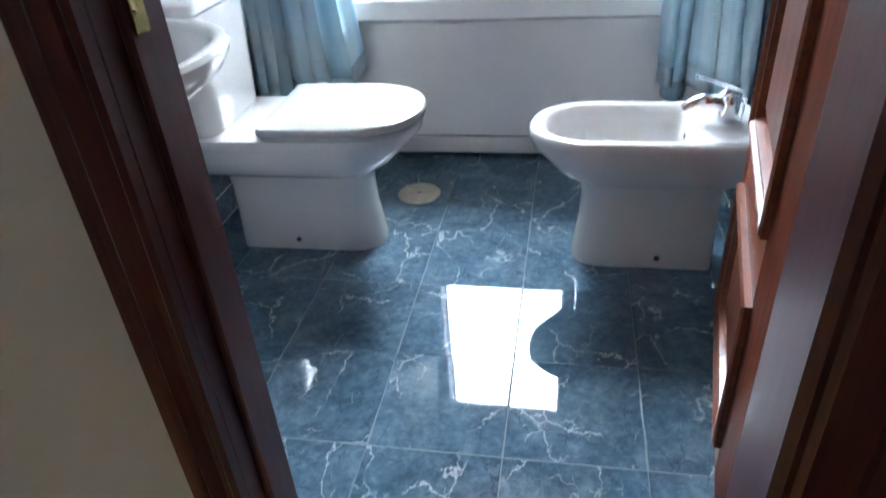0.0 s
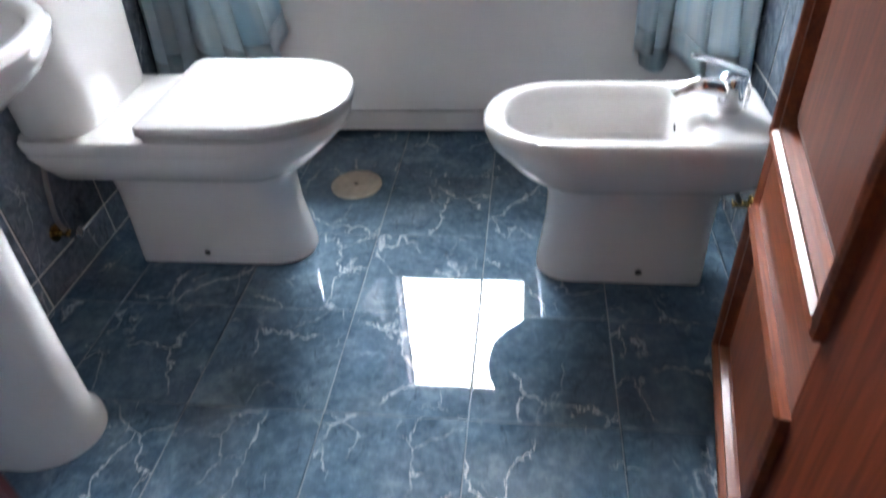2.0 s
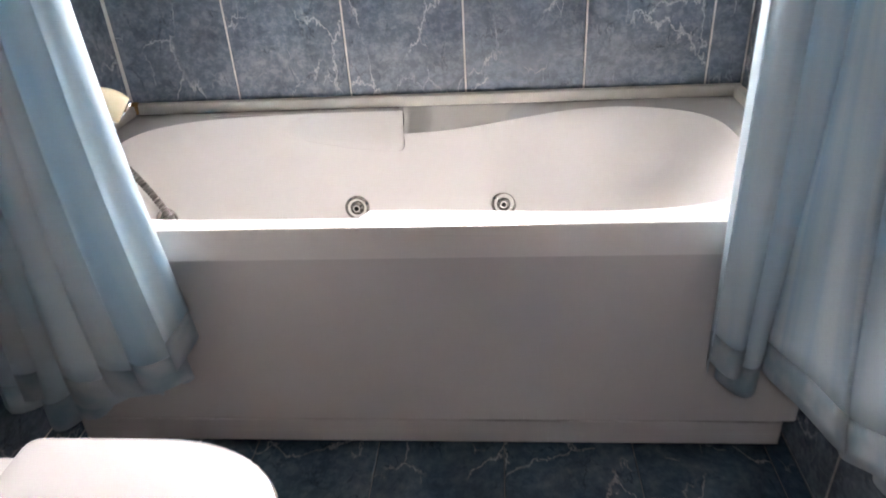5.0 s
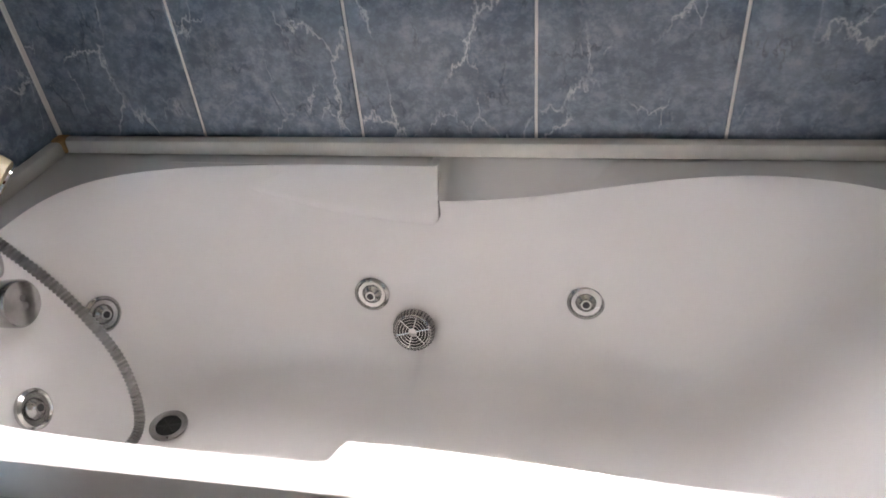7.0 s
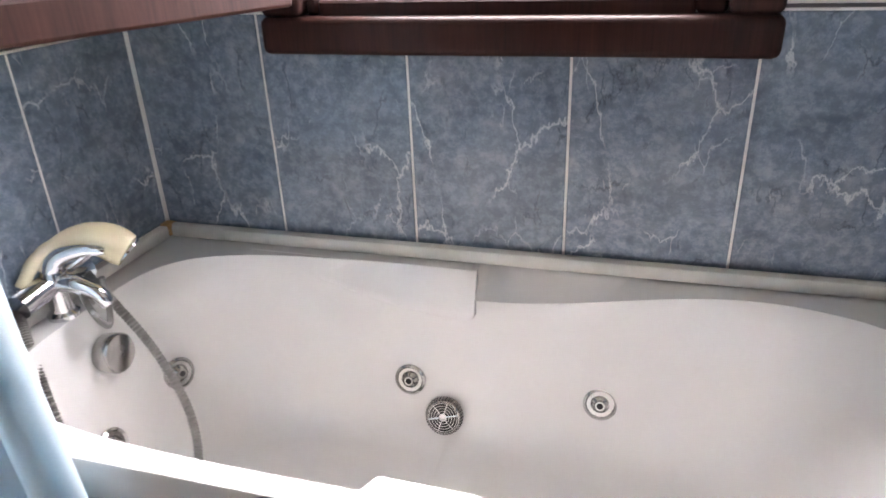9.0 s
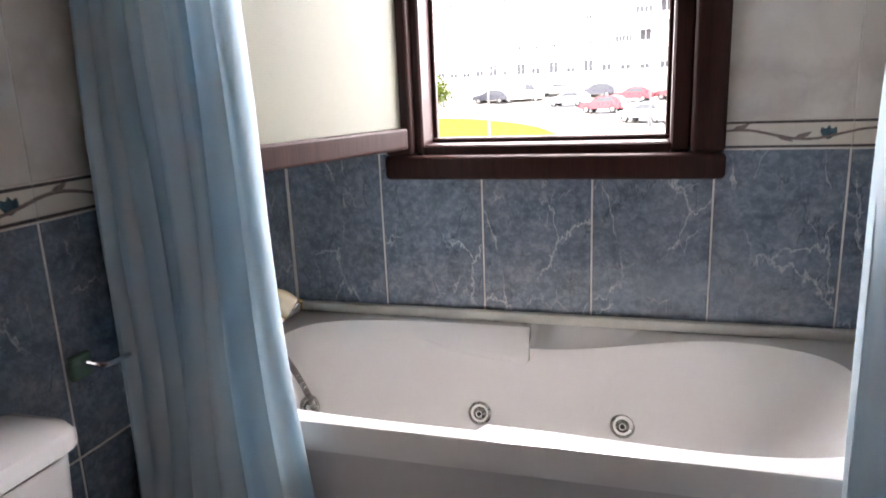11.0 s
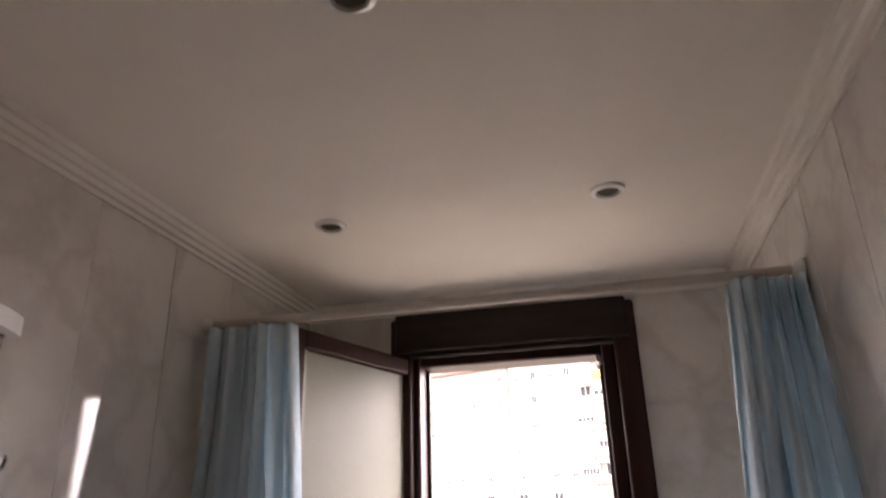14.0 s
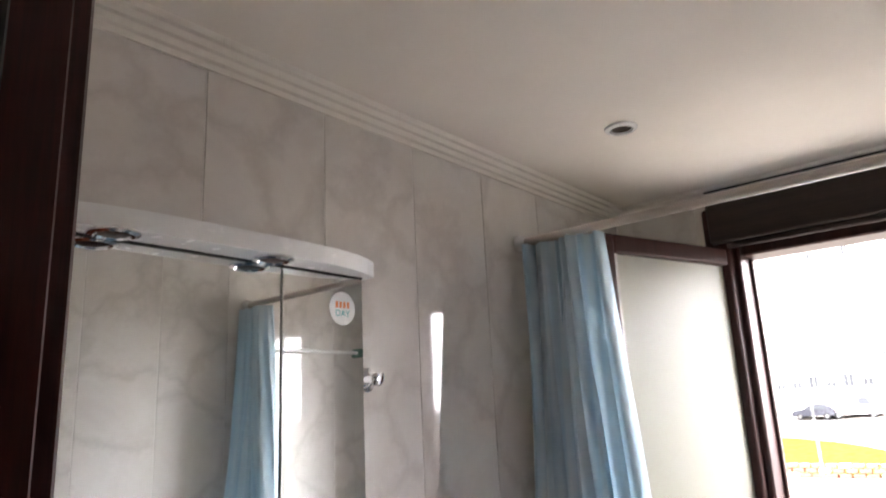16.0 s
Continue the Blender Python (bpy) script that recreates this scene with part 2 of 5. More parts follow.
def mat_cloth(name, col, trans, fac):
    m = Mat(name, col, 0.5)
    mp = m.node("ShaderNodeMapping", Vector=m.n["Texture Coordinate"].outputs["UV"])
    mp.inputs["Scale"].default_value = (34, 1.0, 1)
    # blue stripes of the cloth, darkened further to paint in fold shade
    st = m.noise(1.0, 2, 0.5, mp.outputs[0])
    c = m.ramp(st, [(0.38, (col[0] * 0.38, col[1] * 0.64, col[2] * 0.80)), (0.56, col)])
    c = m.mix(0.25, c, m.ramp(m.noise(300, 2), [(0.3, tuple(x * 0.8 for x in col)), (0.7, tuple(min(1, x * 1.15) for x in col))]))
    m.color(c)
    tr = m.node("ShaderNodeBsdfTranslucent", Color=(*trans, 1))
    mx = m.n.new("ShaderNodeMixShader")
    mx.inputs[0].default_value = fac
    m.l.new(m.p.outputs[0], mx.inputs[1])
    m.l.new(tr.outputs[0], mx.inputs[2])
    m.l.new(mx.outputs[0], m.n["Material Output"].inputs[0])
    m.p.inputs["Sheen Weight"].default_value = 0.3
    m.bump(m.noise(900, 2), 0.1, 0.0005)
    return m.m


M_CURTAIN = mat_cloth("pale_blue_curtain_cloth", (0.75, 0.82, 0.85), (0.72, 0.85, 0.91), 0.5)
M_HEM = mat_cloth("grey_blue_hem", (0.48, 0.54, 0.57), (0.46, 0.54, 0.58), 0.4)


# ---- building helpers ----
def finish(name, bm, mat, parent=None, label="", smooth=False, kind=""):
    me = bpy.data.meshes.new(name)
    bm.normal_update()
    bm.to_mesh(me)
    bm.free()
    me.materials.append(mat)
    if smooth:
        me.polygons.foreach_set("use_smooth", [True] * len(me.polygons))
        me.set_sharp_from_angle(angle=radians(42))
    ob = new(name, me)
    if parent:
        ob.parent = parent
    if label or kind:
        tagged(ob, label=label, kind=kind)
    return ob


def part(name, bm, material, parent, label="", smooth=True):
    return finish(name, bm, material, parent, label, smooth)


def empty(name, label, category, group="", at=(0, 0, 0), rz=0):
    ob = new(name)
    ob.empty_display_size = 0.1
    ob.matrix_basis = pose(*at, 0, 0, rz)
    return tagged(ob, label, category, group)


def structure(name, bm, mat, label, category, smooth=False):
    return tagged(finish(name, bm, mat, None, "", smooth), label, category, kind="structure")


def add_box(bm, x0, x1, y0, y1, z0, z1, bevel=0.0, seg=1, m=None):
    r = bmesh.ops.create_cube(bm, size=1)
    vs = r["verts"]
    bmesh.ops.scale(bm, vec=(x1 - x0, y1 - y0, z1 - z0), verts=vs)
    bmesh.ops.translate(bm, vec=((x0 + x1) / 2, (y0 + y1) / 2, (z0 + z1) / 2), verts=vs)
    if bevel:
        es = list({e for v in vs for e in v.link_edges})
        o = bmesh.ops.bevel(bm, geom=es, offset=bevel, segments=seg, affect="EDGES", profile=0.5)
        vs = list({v for f in o["faces"] for v in f.verts} | {v for v in vs if v.is_valid})
    if m is not None:
        bmesh.ops.transform(bm, matrix=m, verts=vs)
    return bm


def box(x0, x1, y0, y1, z0, z1, bevel=0.0, seg=1):
    return add_box(bmesh.new(), x0, x1, y0, y1, z0, z1, bevel, seg)


def boxes(rows, bevel=0.0):
    bm = bmesh.new()
    for r in rows:
        add_box(bm, *r, bevel)
    return bm


def loft(bm, rings, cap0=True, cap1=True, close=True):
    vr = [[bm.verts.new(p) for p in ring] for ring in rings]
    n = len(vr[0])
    for a, b in zip(vr, vr[1:]):
        for i in range(n if close else n - 1):
            j = (i + 1) % n
            bm.faces.new((a[i], a[j], b[j], b[i]))
    if cap0:
        bm.faces.new(vr[0][::-1])
    if cap1:
        bm.faces.new(vr[-1])
    bmesh.ops.recalc_face_normals(bm, faces=bm.faces)
    return bm


def sweep(bm, pts, r, n=10, caps=True):
    """A round bar of radius r (a number, or one for each point) along the points."""
    pts = [Vector(p) for p in pts]
    rings = []
    up = None
    for i, p in enumerate(pts):
        d = (pts[min(i + 1, len(pts) - 1)] - pts[max(i - 1, 0)]).normalized()
        if up is None:
            up = d.orthogonal().normalized()
        up = (up - d * up.dot(d)).normalized()
        side = d.cross(up)
        rr = r[i] if isinstance(r, (list, tuple)) else r
        rings.append([p + rr * (math.cos(a) * up + math.sin(a) * side) for a in (2 * math.pi * k / n for k in range(n))])
    return loft(bm, rings, caps, caps)


def spline(ctrl, steps=8):
    """Points of a smooth curve through the control points."""
    c = [Vector(p) for p in ctrl]
    c = [c[0] * 2 - c[1]] + c + [c[-1] * 2 - c[-2]]
    out = []
    for i in range(1, len(c) - 2):
        for k in range(steps):
            t = k / steps
            out.append(0.5 * ((2 * c[i]) + (c[i + 1] - c[i - 1]) * t + (2 * c[i - 1] - 5 * c[i] + 4 * c[i + 1] - c[i + 2]) * t * t + (3 * c[i] - c[i - 1] - 3 * c[i + 1] + c[i + 2]) * t ** 3))
    out.append(c[-2])
    return out


def lathe(bm, prof, m=None, n=24):
    """Turns (radius, height) pairs round z."""
    rings = [[Vector((max(r, 1e-4) * math.cos(a), max(r, 1e-4) * math.sin(a), h)) for a in (2 * math.pi * k / n for k in range(n))] for r, h in prof]
    if m is not None:
        rings = [[m @ p for p in ring] for ring in rings]
    return loft(bm, rings)


def d_shape(xb, xf, hw, z, n=40, yc=0.0, p=2.3, rb=0.03):
    """A D in plan: a straight back at xb with rounded corners, a rounded front at xf."""
    pts = []
    xm = xf - min(xf - xb - rb, hw * 1.25)
    for k in range(n + 1):
        a = -math.pi / 2 + math.pi * k / n
        c, s = math.cos(a), math.sin(a)
        pts.append(Vector((xm + (xf - xm) * abs(c) ** (2 / p), yc + hw * math.copysign(abs(s) ** (2 / p), s), z)))
    for k in range(5):
        a = math.pi / 2 * k / 4
        pts.append(Vector((xb + rb - rb * math.sin(a), yc + hw - rb + rb * math.cos(a), z)))
    for k in range(5):
        a = math.pi / 2 * k / 4
        pts.append(Vector((xb + rb - rb * math.cos(a), yc - hw + rb - rb * math.sin(a), z)))
    return pts


def rounded(x0, x1, y0, y1, z, r, seg=5):
    pts = []
    for cx, cy, a0 in ((x1 - r, y1 - r, 0), (x0 + r, y1 - r, 90), (x0 + r, y0 + r, 180), (x1 - r, y0 + r, 270)):
        for k in range(seg + 1):
            a = radians(a0 + 90 * k / seg)
            pts.append(Vector((cx + r * math.cos(a), cy + r * math.sin(a), z)))
    return pts


# ---- the room: shell ----
XL, XR, YD, YB, H = -0.645, 1.055, 0.775, 3.2, 2.56      # tile faces and ceiling
TH = 0.0018                                              # how far the tiles stand out of their grout
WX0, WX1, WZ0, WZ1 = -0.20, 0.555, 1.13, 2.33            # window hole in the wall
DX0, DX1, DH = 0.065, 0.79, 2.18                         # door hole

wall_left = structure("wall_west", box(XL - 0.16, XL - TH, YD, YB + 0.3, 0, 2.7), M_GROUT, "bathroom side wall under glazed tiles", "wall")
wall_right = structure("wall_east", box(XR + TH, XR + 0.16, YD, YB + 0.3, 0, 2.7), M_GROUT, "bathroom side wall under glazed tiles", "wall")
wall_back = structure("wall_north", boxes([(XL - TH, WX0, YB + TH, YB + 0.165, 0, 2.7), (WX1, XR + TH, YB + TH, YB + 0.165, 0, 2.7), (WX0, WX1, YB + TH, YB + 0.165, 0, WZ0), (WX0, WX1, YB + TH, YB + 0.165, WZ1, 2.7)]), M_GROUT, "outer wall with a window opening, glazed tiles", "wall")
wall_door = structure("wall_south", boxes([(-2.2, DX0, 0.655, YD - TH, 0, 2.7), (DX1, 2.6, 0.655, YD - TH, 0, 2.7), (DX0, DX1, 0.655, YD - TH, DH, 2.7)]), M_HALL, "beige painted partition wall with the doorway", "wall")
floor = structure("floor", box(XL - 0.2, XR + 0.2, 0.752, YB + 0.2, -0.15, -TH), M_GROUT_FLOOR, "bathroom floor of polished blue marbled tiles", "floor")
ceiling = structure("ceiling", box(XL - 0.16, XR + 0.16, 0.66, YB + 0.3, H, H + 0.12), M_PLASTER, "smooth off-white plaster ceiling", "ceiling")
hall_floor = structure("floor_hall", box(-2.2, 2.6, -2.2, 0.752, -0.15, 0.0), M_PARQUET, "orange parquet floor of the hall", "floor")
# Unseen hall ceiling and walls; the opening is added to let sky light in
hall_ceiling = structure("ceiling_hall", box(-2.2, 2.6, -2.2, 0.66, H, H + 0.12), M_PLASTER, "plain hall ceiling", "ceiling")
structure("wall_hall", boxes([(-2.3, -2.2, -2.2, 0.655, 0, 2.7), (2.6, 2.7, -2.2, 0.655, 0, 2.7), (-2.3, -0.9, -2.3, -2.2, 0, 2.7), (-0.4, 2.7, -2.3, -2.2, 0, 2.7), (-0.9, -0.4, -2.3, -2.2, 0, 1.45), (-0.9, -0.4, -2.3, -2.2, 1.72, 2.7)]), M_HALL, "unseen hall walls with an opening added to let sky light in", "wall")


def cornice(name, pts):
    """A stepped moulding; pts are the wall's corners, the profile grows inwards and down."""
    prof = [(0, -0.055), (0.008, -0.055), (0.010, -0.043), (0.022, -0.040), (0.026, -0.028), (0.038, -0.026), (0.043, -0.014), (0.056, -0.012), (0.060, 0.0), (0, 0.0)]
    bm = bmesh.new()
    x0, x1, y0, y1 = pts
    rings = []
    for d, z in prof:
        rings.append([Vector(p) for p in ((x0 + d, y0 + d, H + z), (x1 - d, y0 + d, H + z), (x1 - d, y1 - d, H + z), (x0 + d, y1 - d, H + z))])
    loft(bm, rings, False, False)
    return structure(name, bm, M_CORNICE, "stepped white plaster cornice under the ceiling", "cornice")


cornice("trim_cornice", (XL, XR, YD, YB))

# ---- window ----
window = empty("window_1", "dark brown wooden window with its sash swung open inwards", "window")
window["kind"] = "structure"
CX0, CX1, CZ0, CZ1 = -0.279, 0.66, 1.052, 2.478
YF = 3.148
rows = [("left_casing", (CX0, CX0 + 0.085, YF, YB + 0.01, CZ0 + 0.07, CZ1)), ("right_casing", (CX1 - 0.085, CX1, YF, YB + 0.01, CZ0 + 0.07, CZ1)),
        ("bottom_casing", (CX0 - 0.003, CX1 + 0.003, YF - 0.004, YB + 0.01, CZ0, CZ0 + 0.07))]
for nm, r in rows:
    part(nm, box(*r, 0.014, 3), M_WINFRAME, window)
part("frame_left", box(CX0 + 0.085, -0.168, YF + 0.03, 3.34, 1.122, 2.33, 0.006), M_WINFRAME, window, smooth=False)
part("frame_right", box(0.525, CX1 - 0.085, YF + 0.03, 3.34, 1.122, 2.33, 0.006), M_WINFRAME, window, smooth=False)
part("frame_bottom", box(-0.168, 0.525, YF + 0.03, 3.34, 1.115, 1.15, 0.005), M_WINFRAME, window, smooth=False)
part("sill_bead", box(-0.168, 0.525, 3.27, 3.30, 1.15, 1.164, 0.004), M_WINFRAME, window, smooth=False)
part("frame_top", box(-0.168, 0.525, YF + 0.05, 3.34, 2.288, 2.345, 0.006), M_WINFRAME, window, smooth=False)
for nm, x in (("stop_left", -0.168), ("stop_right", 0.513)):
    part(nm, box(x, x + 0.012, 3.285, 3.31, 1.15, 2.288, 0.003), M_WINFRAME, window, smooth=False)
part("latch_plate", box(0.506, 0.524, 3.20, 3.26, 2.262, 2.287, 0.002), M_STEEL, window, "small steel latch plate")
part("outer_sill", box(-0.22, 0.57, 3.34, 3.56, 1.08, 1.12, 0.01), M_TRIM, window, smooth=False)
shutter = empty("shutter_box", "dark brown roller shutter box above the window", "shutter box")
part("box_front", box(CX0 + 0.03, CX1 - 0.03, 3.115, YF + 0.05, 2.335, 2.484, 0.006), M_SHUTTER, shutter, smooth=False)
part("box_bead", box(CX0 + 0.085, CX1 - 0.085, 3.128, 3.146, 2.312, 2.334, 0.005), M_SHUTTER, shutter, smooth=False)
part("inspection_slot", box(-0.256, 0.607, 3.146, 3.172, 2.5405, 2.5440), M_BLACK, shutter, "narrow dark slot above the box", False)

# the open sash, built along +x from its hinge
sash = empty("window_sash", "open dark wooden casement with ribbed frosted glass", "window sash", at=(-0.182, 3.205, 0), rz=-108)
SW, SZ0, SZ1, ST = 0.70, 1.142, 2.315, 0.05
for nm, r in (("stile", (0, 0.062, -ST, 0, SZ0, SZ1)), ("stile", (SW - 0.062, SW, -ST, 0, SZ0, SZ1)), ("rail", (0.062, SW - 0.062, -ST, 0, SZ0, SZ0 + 0.062)), ("rail", (0.062, SW - 0.062, -ST, 0, SZ1 - 0.062, SZ1))):
    part(nm, box(*r, 0.007, 2), M_WINFRAME, sash, smooth=False)
part("glass", box(0.055, SW - 0.055, -0.030, -0.024, SZ0 + 0.055, SZ1 - 0.055), M_FROST, sash, "frosted ribbed glass pane", False)
part("bead", boxes([(SW - 0.08, SW - 0.062, -0.024, -0.008, SZ0 + 0.062, SZ1 - 0.062)], 0.003), M_TRIM, sash, "cream glazing bead", False)
for z in (1.30, 2.16):
    part("hinge", lathe(bmesh.new(), [(0.007, z - 0.04), (0.008, z - 0.038), (0.008, z + 0.038), (0.007, z + 0.04)], None, 12), M_STEEL, sash)

# ---- door frame and door ----
door_frame = empty("door_frame", "dark red-brown stained wooden door frame with moulded casing", "door frame")
door_frame["kind"] = "structure"


def moulded(x0, x1, y, z0, z1, sgn, inner):
    """A casing board with flutes, standing on the wall face y, growing to sgn; inner is the edge at the opening."""
    w = x1 - x0
    prof = [(0, 0), (0, 0.008), (0.06, 0.013), (0.12, 0.010), (0.17, 0.017), (0.24, 0.013), (0.30, 0.019), (0.40, 0.015), (0.48, 0.020), (0.80, 0.022), (0.86, 0.018), (0.92, 0.022), (1, 0.017), (1, 0)]
    if inner == "lo":
        prof = [(1 - a, b) for a, b in prof]
    bm = bmesh.new()
    return loft(bm, [[Vector((x0 + a * w, y + sgn * b, z)) for a, b in prof] for z in (z0, z1)])


part("casing", moulded(0.004, 0.088, 0.655, 0, 2.18, -1, "hi"), M_JAMB, door_frame, smooth=False)
part("casing", moulded(0.760, 0.93, 0.655, 0, 2.18, -1, "lo"), M_JAMB, door_frame, smooth=False)
part("casing", moulded(-0.02, 0.078, YD, 0, 2.18, 1, "hi"), M_JAMB, door_frame, smooth=False)
part("jamb", box(DX0, DX0 + 0.024, 0.655, YD + 0.002, 0, DH - 0.024, 0.002), M_JAMB, door_frame, smooth=False)
part("jamb", box(DX1 - 0.024, DX1, 0.655, YD + 0.002, 0, DH - 0.024, 0.002), M_JAMB, door_frame, smooth=False)
part("head_jamb", box(DX0, DX1, 0.655, YD + 0.002, DH - 0.024, DH, 0.002), M_JAMB, door_frame, smooth=False)
part("head_casing", box(0.004, 0.93, 0.635, 0.654, 2.181, 2.27, 0.006, 2), M_JAMB, door_frame, smooth=False)
part("stop", box(DX0 + 0.024, DX0 + 0.036, 0.69, 0.728, 0, DH - 0.024, 0.003), M_JAMB, door_frame, smooth=False)
part("seal", box(DX0 + 0.024, DX0 + 0.030, 0.729, 0.736, 0, DH - 0.024, 0.002), M_RUBBER, door_frame, "black rubber seal", False)
strike = part("strike_plate", box(DX0 + 0.0365, DX0 + 0.039, 0.698, 0.722, 0.985, 1.12, 0.001), M_BRASS, door_frame, "brass strike plate let into the frame", False)
part("latch_hole", box(DX0 + 0.0388, DX0 + 0.0396, 0.704, 0.716, 1.03, 1.07), M_BLACK, strike, "", False)
structure("baseboard", boxes([(-2.2, 0.002, 0.640, 0.654, 0, 0.07), (0.932, 2.6, 0.640, 0.654, 0, 0.07)], 0.003), M_JAMB, "dark wooden hall baseboard", "baseboard")
structure("trim_threshold", box(DX0 + 0.024, DX1 - 0.024, 0.735, 0.757, -0.002, 0.004, 0.001), M_PARQUET, "thin wooden threshold strip", "threshold")

door = empty("door_1", "open varnished red-brown panelled wooden door", "door", at=(0.792, 0.79, 0), rz=-9)
door["kind"] = "structure"
DW, DT = 0.775, 0.036          # the leaf runs along +y, its face looks to -x
Z_A, Z_B, Z_C = 0.565, 0.42, 0.09
PY0, PY1 = 0.27, 0.72
for nm, r, mt in (("stile", (0, DT, 0.0, PY0, 0.01, 2.03), M_STILE), ("stile", (0, DT, PY1, DW, 0.01, 2.03), M_STILE), ("rail", (0, DT, PY0, PY1, 0.01, Z_C), M_DOOR_H),
                  ("rail", (0, DT, PY0, PY1, Z_B, Z_A), M_DOOR_H), ("rail", (0, DT, PY0, PY1, 1.90, 2.03), M_DOOR_H)):
    part(nm, box(*r, 0.002), mt, door, smooth=False)
for z0, z1 in ((Z_C, Z_B), (Z_A, 1.90)):
    bm = bmesh.new()
    a, b = 0.028, 0.06
    loft(bm, [[Vector((x, y, z)) for y, z in ((PY0 + d, z0 + d), (PY1 - d, z0 + d), (PY1 - d, z1 - d), (PY0 + d, z1 - d))] for d, x in ((0, 0.026), (0, 0.018), (a, 0.016), (b, 0.004))])
    part("panel", bm, M_DOOR, door, smooth=False)
    prof = [(0.0, 0.004), (0.0, -0.012), (0.006, -0.016), (0.012, -0.013), (0.017, -0.015), (0.023, -0.007), (0.028, -0.006), (0.032, 0.006), (0.034, 0.016)]
    bm = bmesh.new()
    loft(bm, [[Vector((x, y, z)) for y, z in ((PY0 + d - 0.006, z0 + d - 0.006), (PY1 - d + 0.006, z0 + d - 0.006), (PY1 - d + 0.006, z1 - d + 0.006), (PY0 + d - 0.006, z1 - d + 0.006))] for d, x in prof], False, False)
    part("moulding", bm, M_DOOR_H, door, "raised polished moulding", False)
for z in (0.25, 1.02, 1.80):
    part("hinge", lathe(bmesh.new(), [(0.004, z - 0.055), (0.007, z - 0.05), (0.007, z + 0.05), (0.004, z + 0.055)], pose(-0.006, -0.008, 0), 12), M_BRASS, door, "brass butt hinge")
bm = box(-0.004, 0.0, 0.728, 0.762, 0.90, 1.12, 0.002)
lock = part("lock_plate", bm, M_BRASS, door, "brass handle plate")
part("lever", sweep(bmesh.new(), spline([(-0.004, 0.745, 1.04), (-0.045, 0.745, 1.04), (-0.055, 0.73, 1.04), (-0.055, 0.64, 1.038)], 5), 0.009, 10), M_BRASS, lock, "brass lever handle")

# ---- bathtub ----
bathtub = empty("bathtub", "white acrylic whirlpool bathtub with a glossy front panel", "bathtub")
TX0, TX1, TY0, TY1, TZ = XL + 0.002, XR - 0.002, 2.47, YB - 0.003, 0.615


def even_angles(p, n, a, b):
    """Angles that step evenly along a rounded rectangle."""
    fine = [2 * math.pi * i / 6000 for i in range(6001)]
    pts = [Vector((a * math.copysign(abs(math.cos(t)) ** (2 / p), math.cos(t)), b * math.copysign(abs(math.sin(t)) ** (2 / p), math.sin(t)))) for t in fine]
    run = [0.0]
    for q, r in zip(pts, pts[1:]):
        run.append(run[-1] + (r - q).length)
    out, j = [], 0
    for i in range(n):
        while run[j] < run[-1] * (i + 0.5) / n:
            j += 1
        out.append(fine[j])
    return out


ANGLES = even_angles(4.2, 300, 0.76, 0.317)


def tub_ring(k, n=300):
    """k from 0 (edge of the opening) to 1 (bottom); armrest hollows at the back and at the front."""
    out = []
    for i in range(n):
        a = ANGLES[i]
        c, s = math.cos(a), math.sin(a)
        p = 4.2 - 1.2 * k
        ex = math.copysign(abs(c) ** (2 / p), c)
        ey = math.copysign(abs(s) ** (2 / p), s)
        depth = {0: 0.0, 1: 0.02, 2: 0.055, 3: 0.10, 4: 0.22, 5: 0.345, 6: 0.398, 7: 0.420, 8: 0.426}[round(k * 8)]
        inl = {0: 0.0, 1: 0.008, 2: 0.014, 3: 0.022, 4: 0.045, 5: 0.075, 6: 0.115, 7: 0.17, 8: 0.24}[round(k * 8)]
        inr = {0: 0.0, 1: 0.012, 2: 0.03, 3: 0.06, 4: 0.15, 5: 0.25, 6: 0.31, 7: 0.38, 8: 0.45}[round(k * 8)]
        iny = {0: 0.0, 1: 0.006, 2: 0.010, 3: 0.014, 4: 0.026, 5: 0.040, 6: 0.062, 7: 0.105, 8: 0.18}[round(k * 8)]
        x0, x1, y0, y1 = -0.565 + inl, 0.955 - inr, 2.508 + iny, 3.142 - iny
        x = (x0 + x1) / 2 + ex * (x1 - x0) / 2
        y = (y0 + y1) / 2 + ey * (y1 - y0) / 2
        z = TZ - depth
        if k < 0.45:
            # behind the hollow's end the deck rolls inwards, then swings back out
            t = min(max((x - 0.145) / 0.62, 0), 1)
            wave = 0 if x < 0.145 else math.cos(t * math.pi / 2) ** 2
            if ey > 0:
                z -= wave * 0.055 * max(0, 1 - k / 0.3) * max(ey, 0) ** 3
                y -= wave * 0.028 * max(0, 1 - k / 0.3) * max(ey, 0) ** 3
                if -0.36 < x < 0.142 and 0.1 < k:
                    g = (x + 0.36) / 0.50
                    y += 0.0 if k > 0.3 else 0.004 * g
                    z -= 0.0
            else:
                y += wave * 0.03 * max(0, 1 - k / 0.3) * max(-ey, 0) ** 3
        out.append(Vector((x, y, z)))
    return out


def tub_outer(z, d=0.0):
    """The rim's outer rectangle, point for point outside the opening."""
    out = []
    cx, cy = 0.195, 2.825
    for p in tub_ring(0):
        u, v = (p.x - cx) / 0.762, (p.y - cy) / 0.319
        m = max(abs(u), abs(v))
        x, y = u / m, v / m
        out.append(Vector(((TX0 + TX1) / 2 + x * ((TX1 - TX0) / 2 - d), (TY0 + TY1) / 2 + y * ((TY1 - TY0) / 2 - d), z)))
    return out


